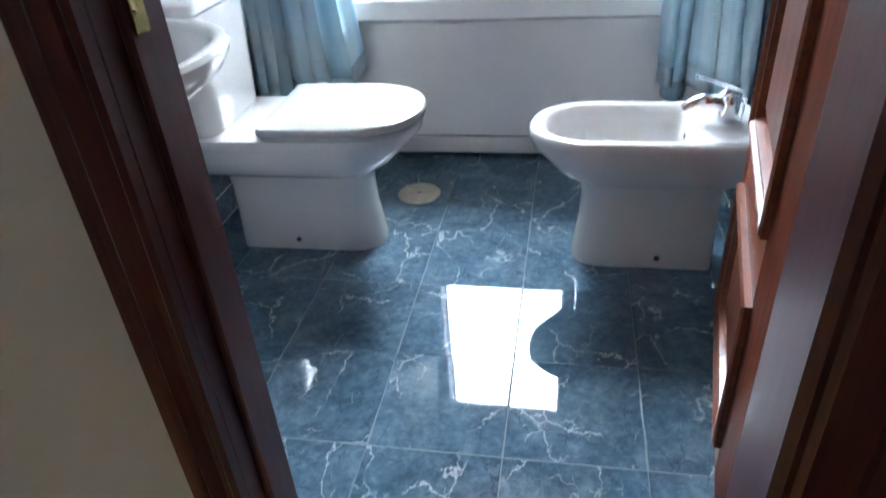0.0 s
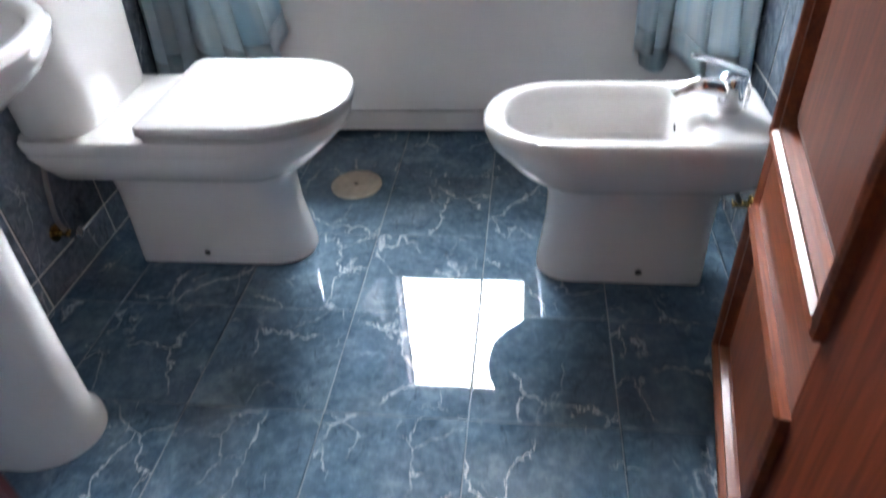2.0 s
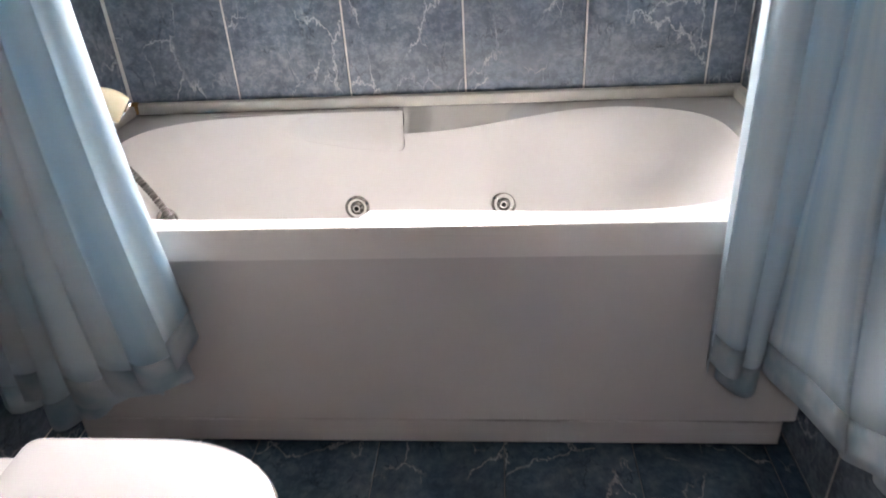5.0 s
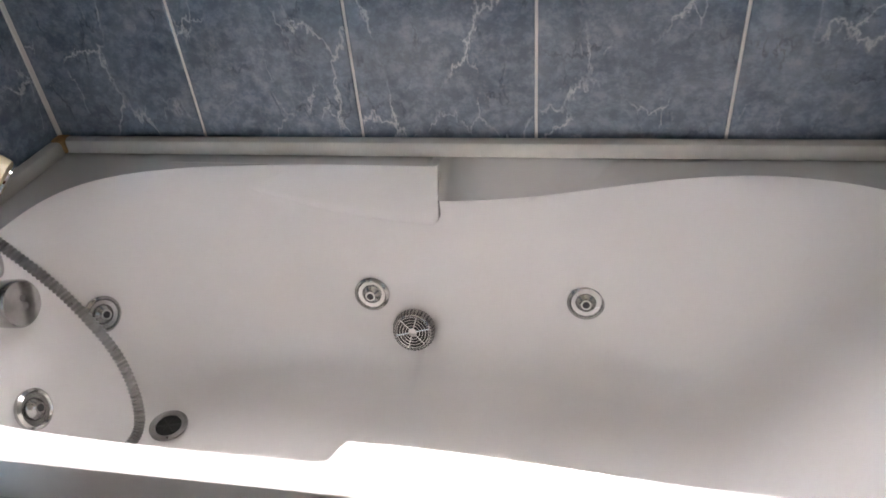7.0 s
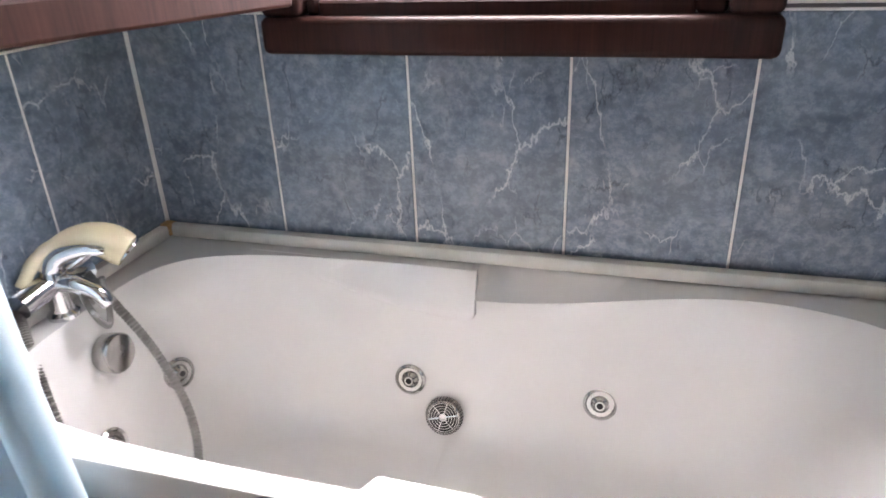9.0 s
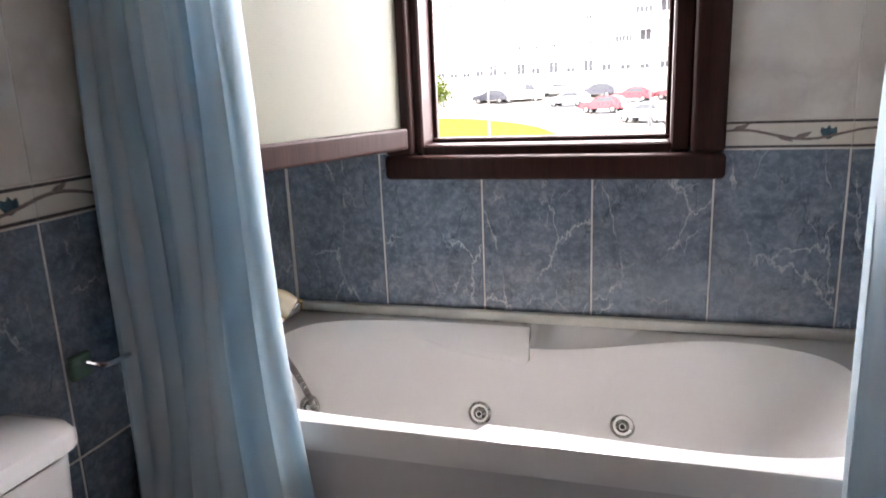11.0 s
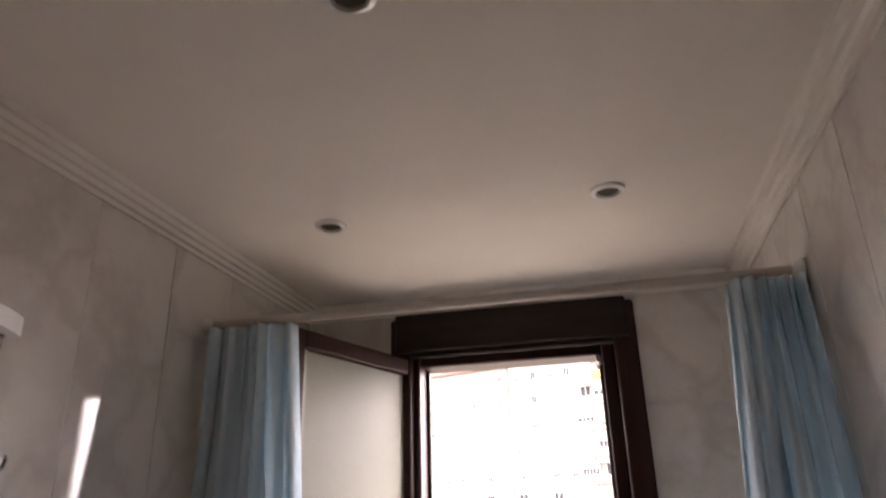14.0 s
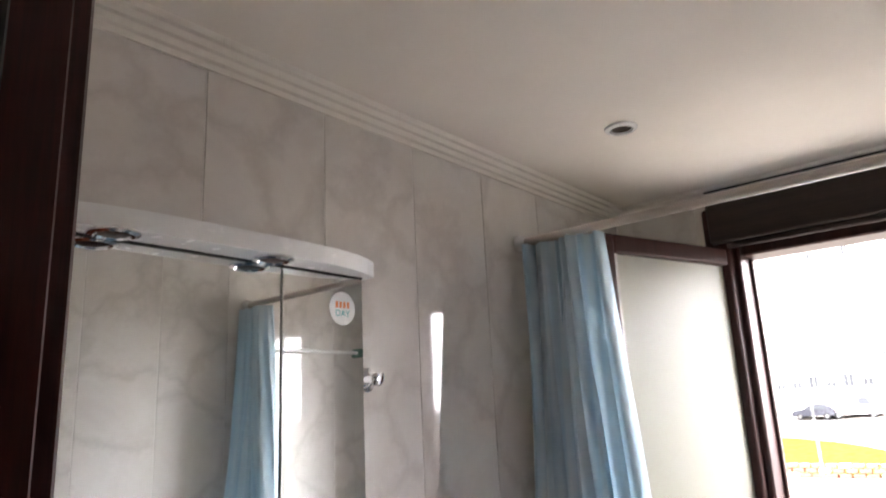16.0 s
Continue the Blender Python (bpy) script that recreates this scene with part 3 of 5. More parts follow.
bm = bmesh.new()
rings = [tub_outer(TZ - 0.066, 0.034), tub_outer(TZ - 0.072, 0.006), tub_outer(TZ - 0.069, 0.0), tub_outer(TZ - 0.008), tub_outer(TZ - 0.002, 0.003), tub_outer(TZ, 0.010)] + [tub_ring(k / 8) for k in range(9)]
loft(bm, rings, False, True)
part("tub_shell", bm, M_ACRYLIC, bathtub)
# headrest pad let into the back deck, growing from nothing to a rounded end


def pad_section(g, x, grow=1.0):
    d = 0.102 * math.sin(g * math.pi / 2) ** 1.15 * grow + 0.001
    p = 0.046 * g ** 0.8 * grow
    return [Vector((x, 3.150, TZ + 0.0008)), Vector((x, 3.146 - 0.12 * p, TZ + 0.0008)), Vector((x, 3.146 - 0.30 * p, TZ - 0.10 * d)), Vector((x, 3.146 - 0.60 * p, TZ - 0.42 * d)),
            Vector((x, 3.146 - 0.88 * p, TZ - 0.76 * d)), Vector((x, 3.146 - 0.98 * p, TZ - 0.90 * d)), Vector((x, 3.146 - 0.92 * p, TZ - 0.98 * d)), Vector((x, 3.146 - 0.70 * p, TZ - 1.02 * d)), Vector((x, 3.150, TZ - 1.03 * d))]


bm = bmesh.new()
loft(bm, [pad_section(0.02 + 0.98 * k / 18, -0.385 + 0.519 * k / 18) for k in range(19)] + [pad_section(1, 0.141, 0.985), pad_section(1, 0.146, 0.95), pad_section(1, 0.149, 0.89)])
part("armrest", bm, M_ACRYLIC, bathtub)
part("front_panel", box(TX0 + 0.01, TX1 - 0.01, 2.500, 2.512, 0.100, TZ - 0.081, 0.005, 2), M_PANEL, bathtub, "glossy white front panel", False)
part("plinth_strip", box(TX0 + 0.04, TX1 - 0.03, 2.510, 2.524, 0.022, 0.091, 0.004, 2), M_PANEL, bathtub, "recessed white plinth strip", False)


def jet(at, normal):
    d = Vector(normal).normalized()
    m = Matrix.Translation(at) @ d.to_track_quat("Z", "Y").to_matrix().to_4x4()
    j = part("jet", lathe(bmesh.new(), [(0.036, -0.004), (0.036, 0.003), (0.031, 0.007), (0.028, 0.003), (0.020, 0.002), (0.018, 0.006), (0.013, 0.009), (0.010, 0.014), (0.006, 0.014), (0.006, 0.006), (0.001, 0.005)], m), M_JET, bathtub, "round chrome whirlpool jet")
    part("nozzle_hole", lathe(bmesh.new(), [(0.0068, 0.0138), (0.0068, 0.0146), (0.001, 0.0146)], m, 12), M_BLACK, j)


jet((-0.002, 3.105, 0.342), (0, -1, 0.25))
jet((0.420, 3.107, 0.345), (0, -1, 0.25))
jet((-0.497, 2.955, 0.385), (1, -0.35, 0.3))
jet((-0.497, 2.735, 0.365), (1, 0.1, 0.3))
m = Matrix.Translation((0.083, 3.078, 0.275)) @ Vector((0, -1, 0.35)).to_track_quat("Z", "Y").to_matrix().to_4x4()
grille = part("suction_grille", lathe(bmesh.new(), [(0.042, -0.010), (0.042, 0.006), (0.040, 0.012), (0.0355, 0.015), (0.0340, 0.013), (0.0335, 0.008), (0.001, 0.008)], m, 36), M_JET, bathtub, "round slotted suction grille")
part("grille_well", lathe(bmesh.new(), [(0.0333, 0.0082), (0.0333, 0.0088), (0.001, 0.0088)], m, 28), M_BLACK, grille, "dark space behind the slots")
for r in (0.0145, 0.0205, 0.0265, 0.0325):
    pts = [m @ Vector((r * math.cos(t), r * math.sin(t), 0.0128)) for t in (2 * math.pi * k / 30 for k in range(31))]
    part("slot_ring", sweep(bmesh.new(), pts, 0.0015, 6, False), M_JET, grille)
part("hub", lathe(bmesh.new(), [(0.0095, 0.0085), (0.0095, 0.0140), (0.007, 0.0150), (0.001, 0.0152)], m, 18), M_JET, grille)
for k in range(6):
    t = 2 * math.pi * (k + 0.25) / 6
    part("spoke", sweep(bmesh.new(), [m @ Vector((0.008 * math.cos(t), 0.008 * math.sin(t), 0.0130)), m @ Vector((0.0345 * math.cos(t), 0.0345 * math.sin(t), 0.0130))], 0.0022, 6), M_JET, grille)
for k in range(36):
    t = 2 * math.pi * (k + 0.5) / 36
    part("rim_slot", sweep(bmesh.new(), [m @ Vector((0.0422 * math.cos(t), 0.0422 * math.sin(t), -0.004)), m @ Vector((0.0420 * math.cos(t), 0.0420 * math.sin(t), 0.006)), m @ Vector((0.0385 * math.cos(t), 0.0385 * math.sin(t), 0.0132))], 0.0014, 4), M_BLACK, grille)
m = Matrix.Translation((-0.365, 2.850, 0.199)) @ pose(0, 0, 0, 0, 5, 0)
drain = part("drain", lathe(bmesh.new(), [(0.036, 0.0), (0.036, 0.004), (0.030, 0.006), (0.025, 0.003), (0.025, 0.001), (0.001, 0.001)], m), M_STEEL, bathtub, "steel waste outlet")
part("drain_hole", lathe(bmesh.new(), [(0.024, 0.0015), (0.024, 0.0025), (0.001, 0.0025)], m), M_BLACK, drain)
for t in (0.3, 1.35, 2.4):
    part("drain_bar", sweep(bmesh.new(), [m @ Vector((0.024 * math.cos(t), 0.024 * math.sin(t), 0.0035)), m @ Vector((-0.024 * math.cos(t), -0.024 * math.sin(t), 0.0035))], 0.0015, 6), M_RUBBER, drain)
m = Matrix.Translation((-0.532, 2.825, 0.52)) @ pose(0, 0, 0, 0, 84, 0)
over = part("overflow_knob", lathe(bmesh.new(), [(0.040, -0.012), (0.041, 0.0), (0.041, 0.020), (0.038, 0.024), (0.001, 0.025)], m, 30), M_JET, bathtub, "round chrome overflow knob")
# two dark discs stand in for the shade of the finger dents
for dx, dy in ((-0.008, 0.004), (0.006, 0.002)):
    part("knob_mark", lathe(bmesh.new(), [(0.006, 0.0245), (0.006, 0.0253), (0.001, 0.0254)], m @ pose(dx, dy, 0), 12), M_STEEL, over, "dark disc painting in a finger dent's shade")

trim = empty("bath_sealing_trim", "yellowed sealing strip along the tub's wall edges", "trim")
trim["kind"] = "structure"
part("trim_strip", box(TX0, TX1, YB - 0.030, YB - 0.001, TZ, TZ + 0.032, 0.009, 2), M_TRIM, trim)
part("trim_strip", box(TX0, TX0 + 0.028, 2.50, YB - 0.031, TZ, TZ + 0.032, 0.009, 2), M_TRIM, trim)
part("trim_strip", box(TX1 - 0.028, TX1, 2.50, YB - 0.031, TZ, TZ + 0.032, 0.009, 2), M_TRIM, trim)
part("corner_piece", box(TX0 - 0.001, TX0 + 0.034, YB - 0.036, YB - 0.0005, TZ + 0.002, TZ + 0.0345, 0.010, 2), M_RUST, trim, "rust-stained corner piece")

# ---- bath mixer with hand shower ----
mixer = empty("bath_mixer", "chrome bath mixer with an ivory hand shower in its cradle", "bath mixer")
part("base", lathe(bmesh.new(), [(0.03, 0), (0.03, 0.008), (0.022, 0.014), (0.020, 0.05), (0.023, 0.09), (0.016, 0.105), (0.001, 0.108)], pose(-0.592, 2.80, TZ)), M_CHROME, mixer)
part("body", sweep(bmesh.new(), spline([(-0.60, 2.72, 0.675), (-0.597, 2.80, 0.685), (-0.59, 2.88, 0.675)], 5), 0.024, 14), M_CHROME, mixer)
part("spout", sweep(bmesh.new(), spline([(-0.595, 2.80, 0.68), (-0.56, 2.805, 0.685), (-0.515, 2.815, 0.665), (-0.50, 2.82, 0.64)], 5), [0.018] * 8 + [0.016] * 7 + [0.015], 12), M_CHROME, mixer)
part("handle", sweep(bmesh.new(), spline([(-0.595, 2.80, 0.71), (-0.58, 2.81, 0.735), (-0.54, 2.83, 0.745), (-0.50, 2.845, 0.74)], 5), [0.022, 0.022, 0.022, 0.021, 0.02, 0.019, 0.018, 0.017, 0.016, 0.015, 0.014, 0.013, 0.012, 0.011, 0.010, 0.007], 12), M_CHROME, mixer, "curved chrome lever")
part("cradle", sweep(bmesh.new(), spline([(-0.585, 2.83, 0.70), (-0.555, 2.855, 0.725), (-0.535, 2.87, 0.745)], 4), 0.010, 10), M_CHROME, mixer)
shower = part("hand_shower", sweep(bmesh.new(), spline([(-0.622, 2.755, 0.695), (-0.608, 2.79, 0.737), (-0.575, 2.835, 0.758), (-0.527, 2.872, 0.750), (-0.487, 2.887, 0.722)], 6), [0.012] * 4 + [0.013] * 4 + [0.015] * 3 + [0.018, 0.021, 0.024, 0.027, 0.030, 0.032, 0.033, 0.034, 0.035, 0.036, 0.036, 0.036, 0.035, 0.033, 0.028], 16), M_IVORY, mixer, "ivory plastic hand shower")
part("spray_face", lathe(bmesh.new(), [(0.030, 0), (0.030, 0.003), (0.001, 0.004)], Matrix.Translation((-0.488, 2.888, 0.721)) @ Vector((0.7, 0.25, -0.75)).to_track_quat("Z", "Y").to_matrix().to_4x4()), M_CHROME, shower)
part("shower_nut", sweep(bmesh.new(), [(-0.623, 2.752, 0.692), (-0.626, 2.738, 0.665)], 0.013, 10), M_CHROME, mixer)
hose_c = spline([(-0.626, 2.738, 0.67), (-0.600, 2.715, 0.645), (-0.55, 2.675, 0.575), (-0.50, 2.64, 0.49), (-0.47, 2.63, 0.39), (-0.435, 2.66, 0.30), (-0.39, 2.715, 0.26), (-0.365, 2.79, 0.275), (-0.40, 2.85, 0.37), (-0.465, 2.87, 0.50), (-0.53, 2.86, 0.62), (-0.565, 2.85, 0.685)], 34)
bm = bmesh.new()
sweep(bm, hose_c, [0.0106 if i % 2 else 0.0076 for i in range(len(hose_c))], 9)
part("hose", bm, M_STEEL, mixer, "ribbed steel shower hose", False)
loop = spline([(-0.565, 2.83, 0.69), (-0.535, 2.80, 0.665), (-0.505, 2.79, 0.625), (-0.50, 2.805, 0.60), (-0.515, 2.83, 0.605), (-0.525, 2.845, 0.64), (-0.53, 2.85, 0.68)], 14)
part("diverter_loop", sweep(bmesh.new(), loop, [0.0068 if i % 2 else 0.0058 for i in range(len(loop))], 9), M_STEEL, mixer, "", False)


# ---- toilet and bidet ----
def sanitary_foot(x0, x1, hw):
    return [d_shape(x0, x1, hw, 0.0, rb=0.02), d_shape(x0, x1, hw, 0.02, rb=0.02), d_shape(x0, x1 - 0.018, hw * 0.96, 0.14, rb=0.025), d_shape(x0, x1 - 0.02, hw * 0.97, 0.22, rb=0.025), d_shape(x0 - 0.005, x1 - 0.01, hw * 1.02, 0.255, rb=0.03)]


toilet = empty("toilet", "white close-coupled toilet with the lid down", "toilet", at=(XL, 1.905, 0))
bm = bmesh.new()
rings = sanitary_foot(0.138, 0.600, 0.088) + [d_shape(0.10, 0.615, 0.115, 0.272, rb=0.04), d_shape(0.035, 0.655, 0.15, 0.295, rb=0.05), d_shape(0.012, 0.695, 0.172, 0.335, rb=0.06), d_shape(0.004, 0.722, 0.180, 0.362, rb=0.05), d_shape(0.004, 0.730, 0.178, 0.372, rb=0.05), d_shape(0.004, 0.742, 0.186, 0.384, rb=0.05), d_shape(0.004, 0.746, 0.188, 0.4040, rb=0.05), d_shape(0.008, 0.742, 0.184, 0.4110, rb=0.05), d_shape(0.02, 0.73, 0.17, 0.4130, rb=0.05)]
loft(bm, rings)
bowl = part("bowl", bm, M_CERAMIC, toilet)
bm = bmesh.new()
loft(bm, [d_shape(0.325, 0.748, 0.186, 0.4135, rb=0.02), d_shape(0.322, 0.752, 0.190, 0.4170, rb=0.02), d_shape(0.322, 0.752, 0.190, 0.4220, rb=0.02), d_shape(0.325, 0.747, 0.186, 0.4250, rb=0.02)])
part("seat", bm, M_LID, toilet)
bm = bmesh.new()
loft(bm, [d_shape(0.314, 0.753, 0.188, 0.4265, rb=0.02), d_shape(0.310, 0.757, 0.192, 0.4320, rb=0.022), d_shape(0.310, 0.757, 0.192, 0.4440, rb=0.022), d_shape(0.313, 0.753, 0.188, 0.4510, rb=0.022), d_shape(0.325, 0.735, 0.172, 0.4560, rb=0.03), d_shape(0.36, 0.68, 0.12, 0.4585, rb=0.04)])
part("lid", bm, M_LID, toilet, "closed white toilet lid")
bm = bmesh.new()
loft(bm, [rounded(0.006, 0.180, -0.165, 0.165, 0.4130, 0.05), rounded(0.004, 0.188, -0.175, 0.175, 0.4310, 0.07), rounded(0.004, 0.198, -0.190, 0.190, 0.745, 0.07)])
part("tank", bm, M_CERAMIC, toilet, "tapered ceramic cistern")
bm = bmesh.new()
loft(bm, [rounded(0.003, 0.199, -0.192, 0.192, 0.7475, 0.07), rounded(0.0, 0.206, -0.197, 0.197, 0.752, 0.058), rounded(0.0, 0.206, -0.197, 0.197, 0.772, 0.058), rounded(0.004, 0.200, -0.190, 0.190, 0.784, 0.058), rounded(0.02, 0.175, -0.165, 0.165, 0.792, 0.055), rounded(0.05, 0.14, -0.11, 0.11, 0.796, 0.04)])
tank_lid = part("tank_lid", bm, M_CERAMIC, toilet)
part("flush_button", lathe(bmesh.new(), [(0.024, 0.795), (0.024, 0.800), (0.020, 0.803), (0.001, 0.804)], pose(0.10, 0, 0)), M_CHROME, tank_lid, "chrome push button")
for y in (-0.089,):
    part("bolt_cap", lathe(bmesh.new(), [(0.0085, -0.004), (0.0085, 0.0035), (0.005, 0.005), (0.001, 0.0052)], Matrix.Translation((0.333, -0.0865, 0.035)) @ pose(0, 0, 0, 90, 0, 0), 14), M_RUBBER, bowl, "small dark fixing bolt")

bidet = empty("bidet", "white floor-standing bidet with a chrome mixer", "bidet", at=(XR, 1.867, 0), rz=180)
bm = bmesh.new()
rings = sanitary_foot(0.118, 0.512, 0.080) + [d_shape(0.09, 0.53, 0.10, 0.272, rb=0.04), d_shape(0.05, 0.57, 0.125, 0.30, rb=0.05), d_shape(0.035, 0.61, 0.145, 0.345, rb=0.05), d_shape(0.03, 0.632, 0.158, 0.3700, rb=0.05), d_shape(0.03, 0.640, 0.163, 0.395, rb=0.05), d_shape(0.034, 0.640, 0.162, 0.4090, rb=0.05), d_shape(0.042, 0.632, 0.155, 0.4180, rb=0.05), d_shape(0.05, 0.622, 0.146, 0.4195, rb=0.05)]
rings2 = [d_shape(0.205, 0.605, 0.130, 0.4195, rb=0.03), d_shape(0.213, 0.596, 0.122, 0.4150, rb=0.03), d_shape(0.220, 0.585, 0.114, 0.4000, rb=0.04), d_shape(0.226, 0.575, 0.108, 0.365, rb=0.05), d_shape(0.235, 0.555, 0.095, 0.325, rb=0.05), d_shape(0.25, 0.50, 0.07, 0.308, rb=0.04)]
loft(bm, rings + rings2)
bbowl = part("bowl", bm, M_CERAMIC, bidet)
bm = bmesh.new()
loft(bm, [rounded(0.045, 0.198, -0.150, 0.150, 0.4199, 0.04), rounded(0.048, 0.194, -0.146, 0.146, 0.4235, 0.04), rounded(0.06, 0.182, -0.134, 0.134, 0.4245, 0.04)])
part("tap_deck", bm, M_CERAMIC, bidet)
part("overflow_hole", lathe(bmesh.new(), [(0.008, 0), (0.008, 0.0015), (0.001, 0.0016)], Matrix.Translation((0.2265, 0.0, 0.380)) @ pose(0, 0, 0, 0, 90, 0), 12), M_BLACK, bbowl)
part("bolt_cap", lathe(bmesh.new(), [(0.0085, -0.004), (0.0085, 0.0035), (0.005, 0.005), (0.001, 0.0052)], Matrix.Translation((0.271, 0.0785, 0.035)) @ pose(0, 0, 0, -90, 0, 0), 14), M_RUBBER, bbowl, "small dark fixing bolt")
part("waste", lathe(bmesh.new(), [(0.03, 0.3085), (0.03, 0.313), (0.026, 0.315), (0.001, 0.316)], pose(0.29, 0.0, 0)), M_CHROME, bbowl)
tap = empty("bidet_mixer", "single-lever chrome bidet mixer", "tap", at=(XR - 0.125, 1.867, 0.4245), rz=180)
part("tap_body", lathe(bmesh.new(), [(0.026, 0), (0.027, 0.005), (0.027, 0.012), (0.026, 0.045), (0.028, 0.06), (0.026, 0.074), (0.012, 0.084), (0.001, 0.086)]), M_CHROME, tap)
part("spout", sweep(bmesh.new(), spline([(0.0, 0, 0.035), (0.03, 0, 0.052), (0.075, 0, 0.052), (0.098, 0, 0.040)], 5), [0.022] * 5 + [0.020] * 5 + [0.016] * 6, 12), M_CHROME, tap)
part("aerator", sweep(bmesh.new(), [(0.097, 0, 0.044), (0.112, 0, 0.030)], 0.014, 12), M_CHROME, tap)
bm = bmesh.new()
loft(bm, [[Vector((x, y * w, z + dz)) for y, dz in ((-1, 0), (-0.7, 0.005), (0, 0.007), (0.7, 0.005), (1, 0), (0.6, -0.004), (-0.6, -0.004))] for x, w, z in ((-0.024, 0.018, 0.078), (0.0, 0.026, 0.088), (0.03, 0.023, 0.100), (0.065, 0.017, 0.112), (0.088, 0.013, 0.118), (0.094, 0.005, 0.118))])
part("lever", bm, M_CHROME, tap, "flat curved chrome lever")
part("pop_up_rod", sweep(bmesh.new(), [(-0.035, 0, 0.0), (-0.035, 0, 0.05)], [0.003, 0.003], 8), M_CHROME, tap)
part("pop_up_knob", lathe(bmesh.new(), [(0.003, 0.045), (0.007, 0.05), (0.007, 0.058), (0.001, 0.062)], pose(-0.035, 0, 0), 12), M_CHROME, tap)


def valve(name, at, turn, label):
    v = empty(name, label, "valve", "angle valves at the wall", at, turn)
    part("rosette", lathe(bmesh.new(), [(0.022, 0), (0.022, 0.004), (0.010, 0.010), (0.001, 0.010)], pose(0, 0, 0, 0, 90, 0)), M_BRASS if name == "angle_valve" else M_CHROME, v)
    part("body", sweep(bmesh.new(), [(0.005, 0, 0), (0.05, 0, 0)], 0.009, 10), M_BRASS, v)
    part("handle", lathe(bmesh.new(), [(0.013, 0.05), (0.015, 0.054), (0.015, 0.066), (0.010, 0.070), (0.001, 0.070)], pose(0, 0, 0, 0, 90, 0), 14), M_CHROME, v)
    return v


v1 = valve("angle_valve", (XL, 1.735, 0.152), 0, "small brass angle valve under the cistern")
part("supply_hose", sweep(bmesh.new(), spline([(0.03, 0, 0.005), (0.04, -0.02, 0.06), (0.045, 0.0, 0.16), (0.05, 0.05, 0.275)], 10), 0.006, 8), M_STEEL, v1, "braided supply hose")
v2 = valve("angle_valve", (XR, 1.93, 0.14), 180, "small dark angle valve behind the bidet")
part("supply_hose", sweep(bmesh.new(), spline([(0.03, 0, 0.005), (0.05, 0.02, 0.05), (0.07, 0.05, 0.12), (0.10, 0.07, 0.20)], 10), 0.006, 8), M_RUBBER, v2, "dark supply hose")

# ---- wash basin ----
basin = empty("wash_basin", "white pedestal wash basin on the tiled wall", "wash basin", at=(XL, 1.27, 0))
bm = bmesh.new()
rings = [d_shape(0.10, 0.328, 0.096, 0.655, rb=0.04), d_shape(0.02, 0.419, 0.192, 0.70, rb=0.05), d_shape(0.004, 0.478, 0.264, 0.745, rb=0.05), d_shape(0.004, 0.496, 0.281, 0.772, rb=0.05), d_shape(0.004, 0.500, 0.285, 0.788, rb=0.05), d_shape(0.008, 0.494, 0.279, 0.798, rb=0.05), d_shape(0.02, 0.482, 0.267, 0.800, rb=0.05), d_shape(0.155, 0.466, 0.245, 0.797, rb=0.06), d_shape(0.165, 0.455, 0.233, 0.785, rb=0.07), d_shape(0.18, 0.428, 0.202, 0.72, rb=0.08), d_shape(0.23, 0.364, 0.115, 0.675, rb=0.06), d_shape(0.28, 0.309, 0.038, 0.668, rb=0.01)]
loft(bm, rings)
part("bowl", bm, M_CERAMIC, basin)
bm = bmesh.new()
loft(bm, [d_shape(0.12, 0.318, 0.098, z, p=2.0, rb=0.02) if z < 0.03 else d_shape(0.13 - 0.03 * z, 0.302 + 0.05 * z * z, 0.088 + 0.02 * z * z, z, p=2.0, rb=0.02) for z in (0.0, 0.02, 0.04, 0.2, 0.4, 0.55, 0.66)])
part("pedestal", bm, M_CERAMIC, basin, "slim ceramic pedestal")
btap = empty("basin_mixer", "single-lever chrome basin mixer", "tap", at=(XL + 0.085, 1.27, 0.799))
part("tap_body", lathe(bmesh.new(), [(0.026, 0), (0.026, 0.006), (0.022, 0.012), (0.021, 0.06), (0.023, 0.075), (0.012, 0.088), (0.001, 0.09)]), M_CHROME, btap)
part("spout", sweep(bmesh.new(), spline([(0, 0, 0.04), (0.04, 0, 0.06), (0.10, 0, 0.055), (0.115, 0, 0.045)], 5), 0.013, 12), M_CHROME, btap)
part("lever", sweep(bmesh.new(), spline([(-0.01, 0, 0.088), (0.03, 0, 0.105), (0.08, 0, 0.118)], 5), [0.012] * 4 + [0.009] * 7, 10), M_CHROME, btap)

# ---- mirror cabinet ----
cabinet = empty("mirror_cabinet", "white mirror cabinet with a curved light canopy", "mirror cabinet", at=(XL, 0, 0))
CY0, CY1, CYD = 0.96, 1.67, 1.445
CD = 0.058
part("body", box(0.001, CD, CY0, CY1, 1.42, 2.0860, 0.003), M_WHITE, cabinet, "", False)
part("mirror_door", box(CD + 0.002, CD + 0.018, CY0 + 0.001, CYD - 0.002, 1.42, 2.0840, 0.0015), M_MIRROR, cabinet, "mirrored cabinet door", False)
part("mirror_door", box(CD + 0.002, CD + 0.018, CYD + 0.002, CY1 - 0.001, 1.42, 2.0840, 0.0015), M_MIRROR, cabinet, "mirrored cabinet door", False)
# black strip under the canopy paints in the shadow line of the joint
part("gap_shadow_strip", box(0.001, CD + 0.0195, CY0 + 0.002, CY1 - 0.002, 2.0845, 2.0885), M_BLACK, cabinet, "black strip for the shaded joint above the mirror", False)
bm = bmesh.new()
top, bot = [], []
for i in range(21):
    g = i / 20
    y = CY0 - 0.02 + (CY1 - CY0 + 0.04) * g
    x = CD + 0.035 + 0.055 * (1 - (2 * g - 1) ** 4)
    top.append((x, y))
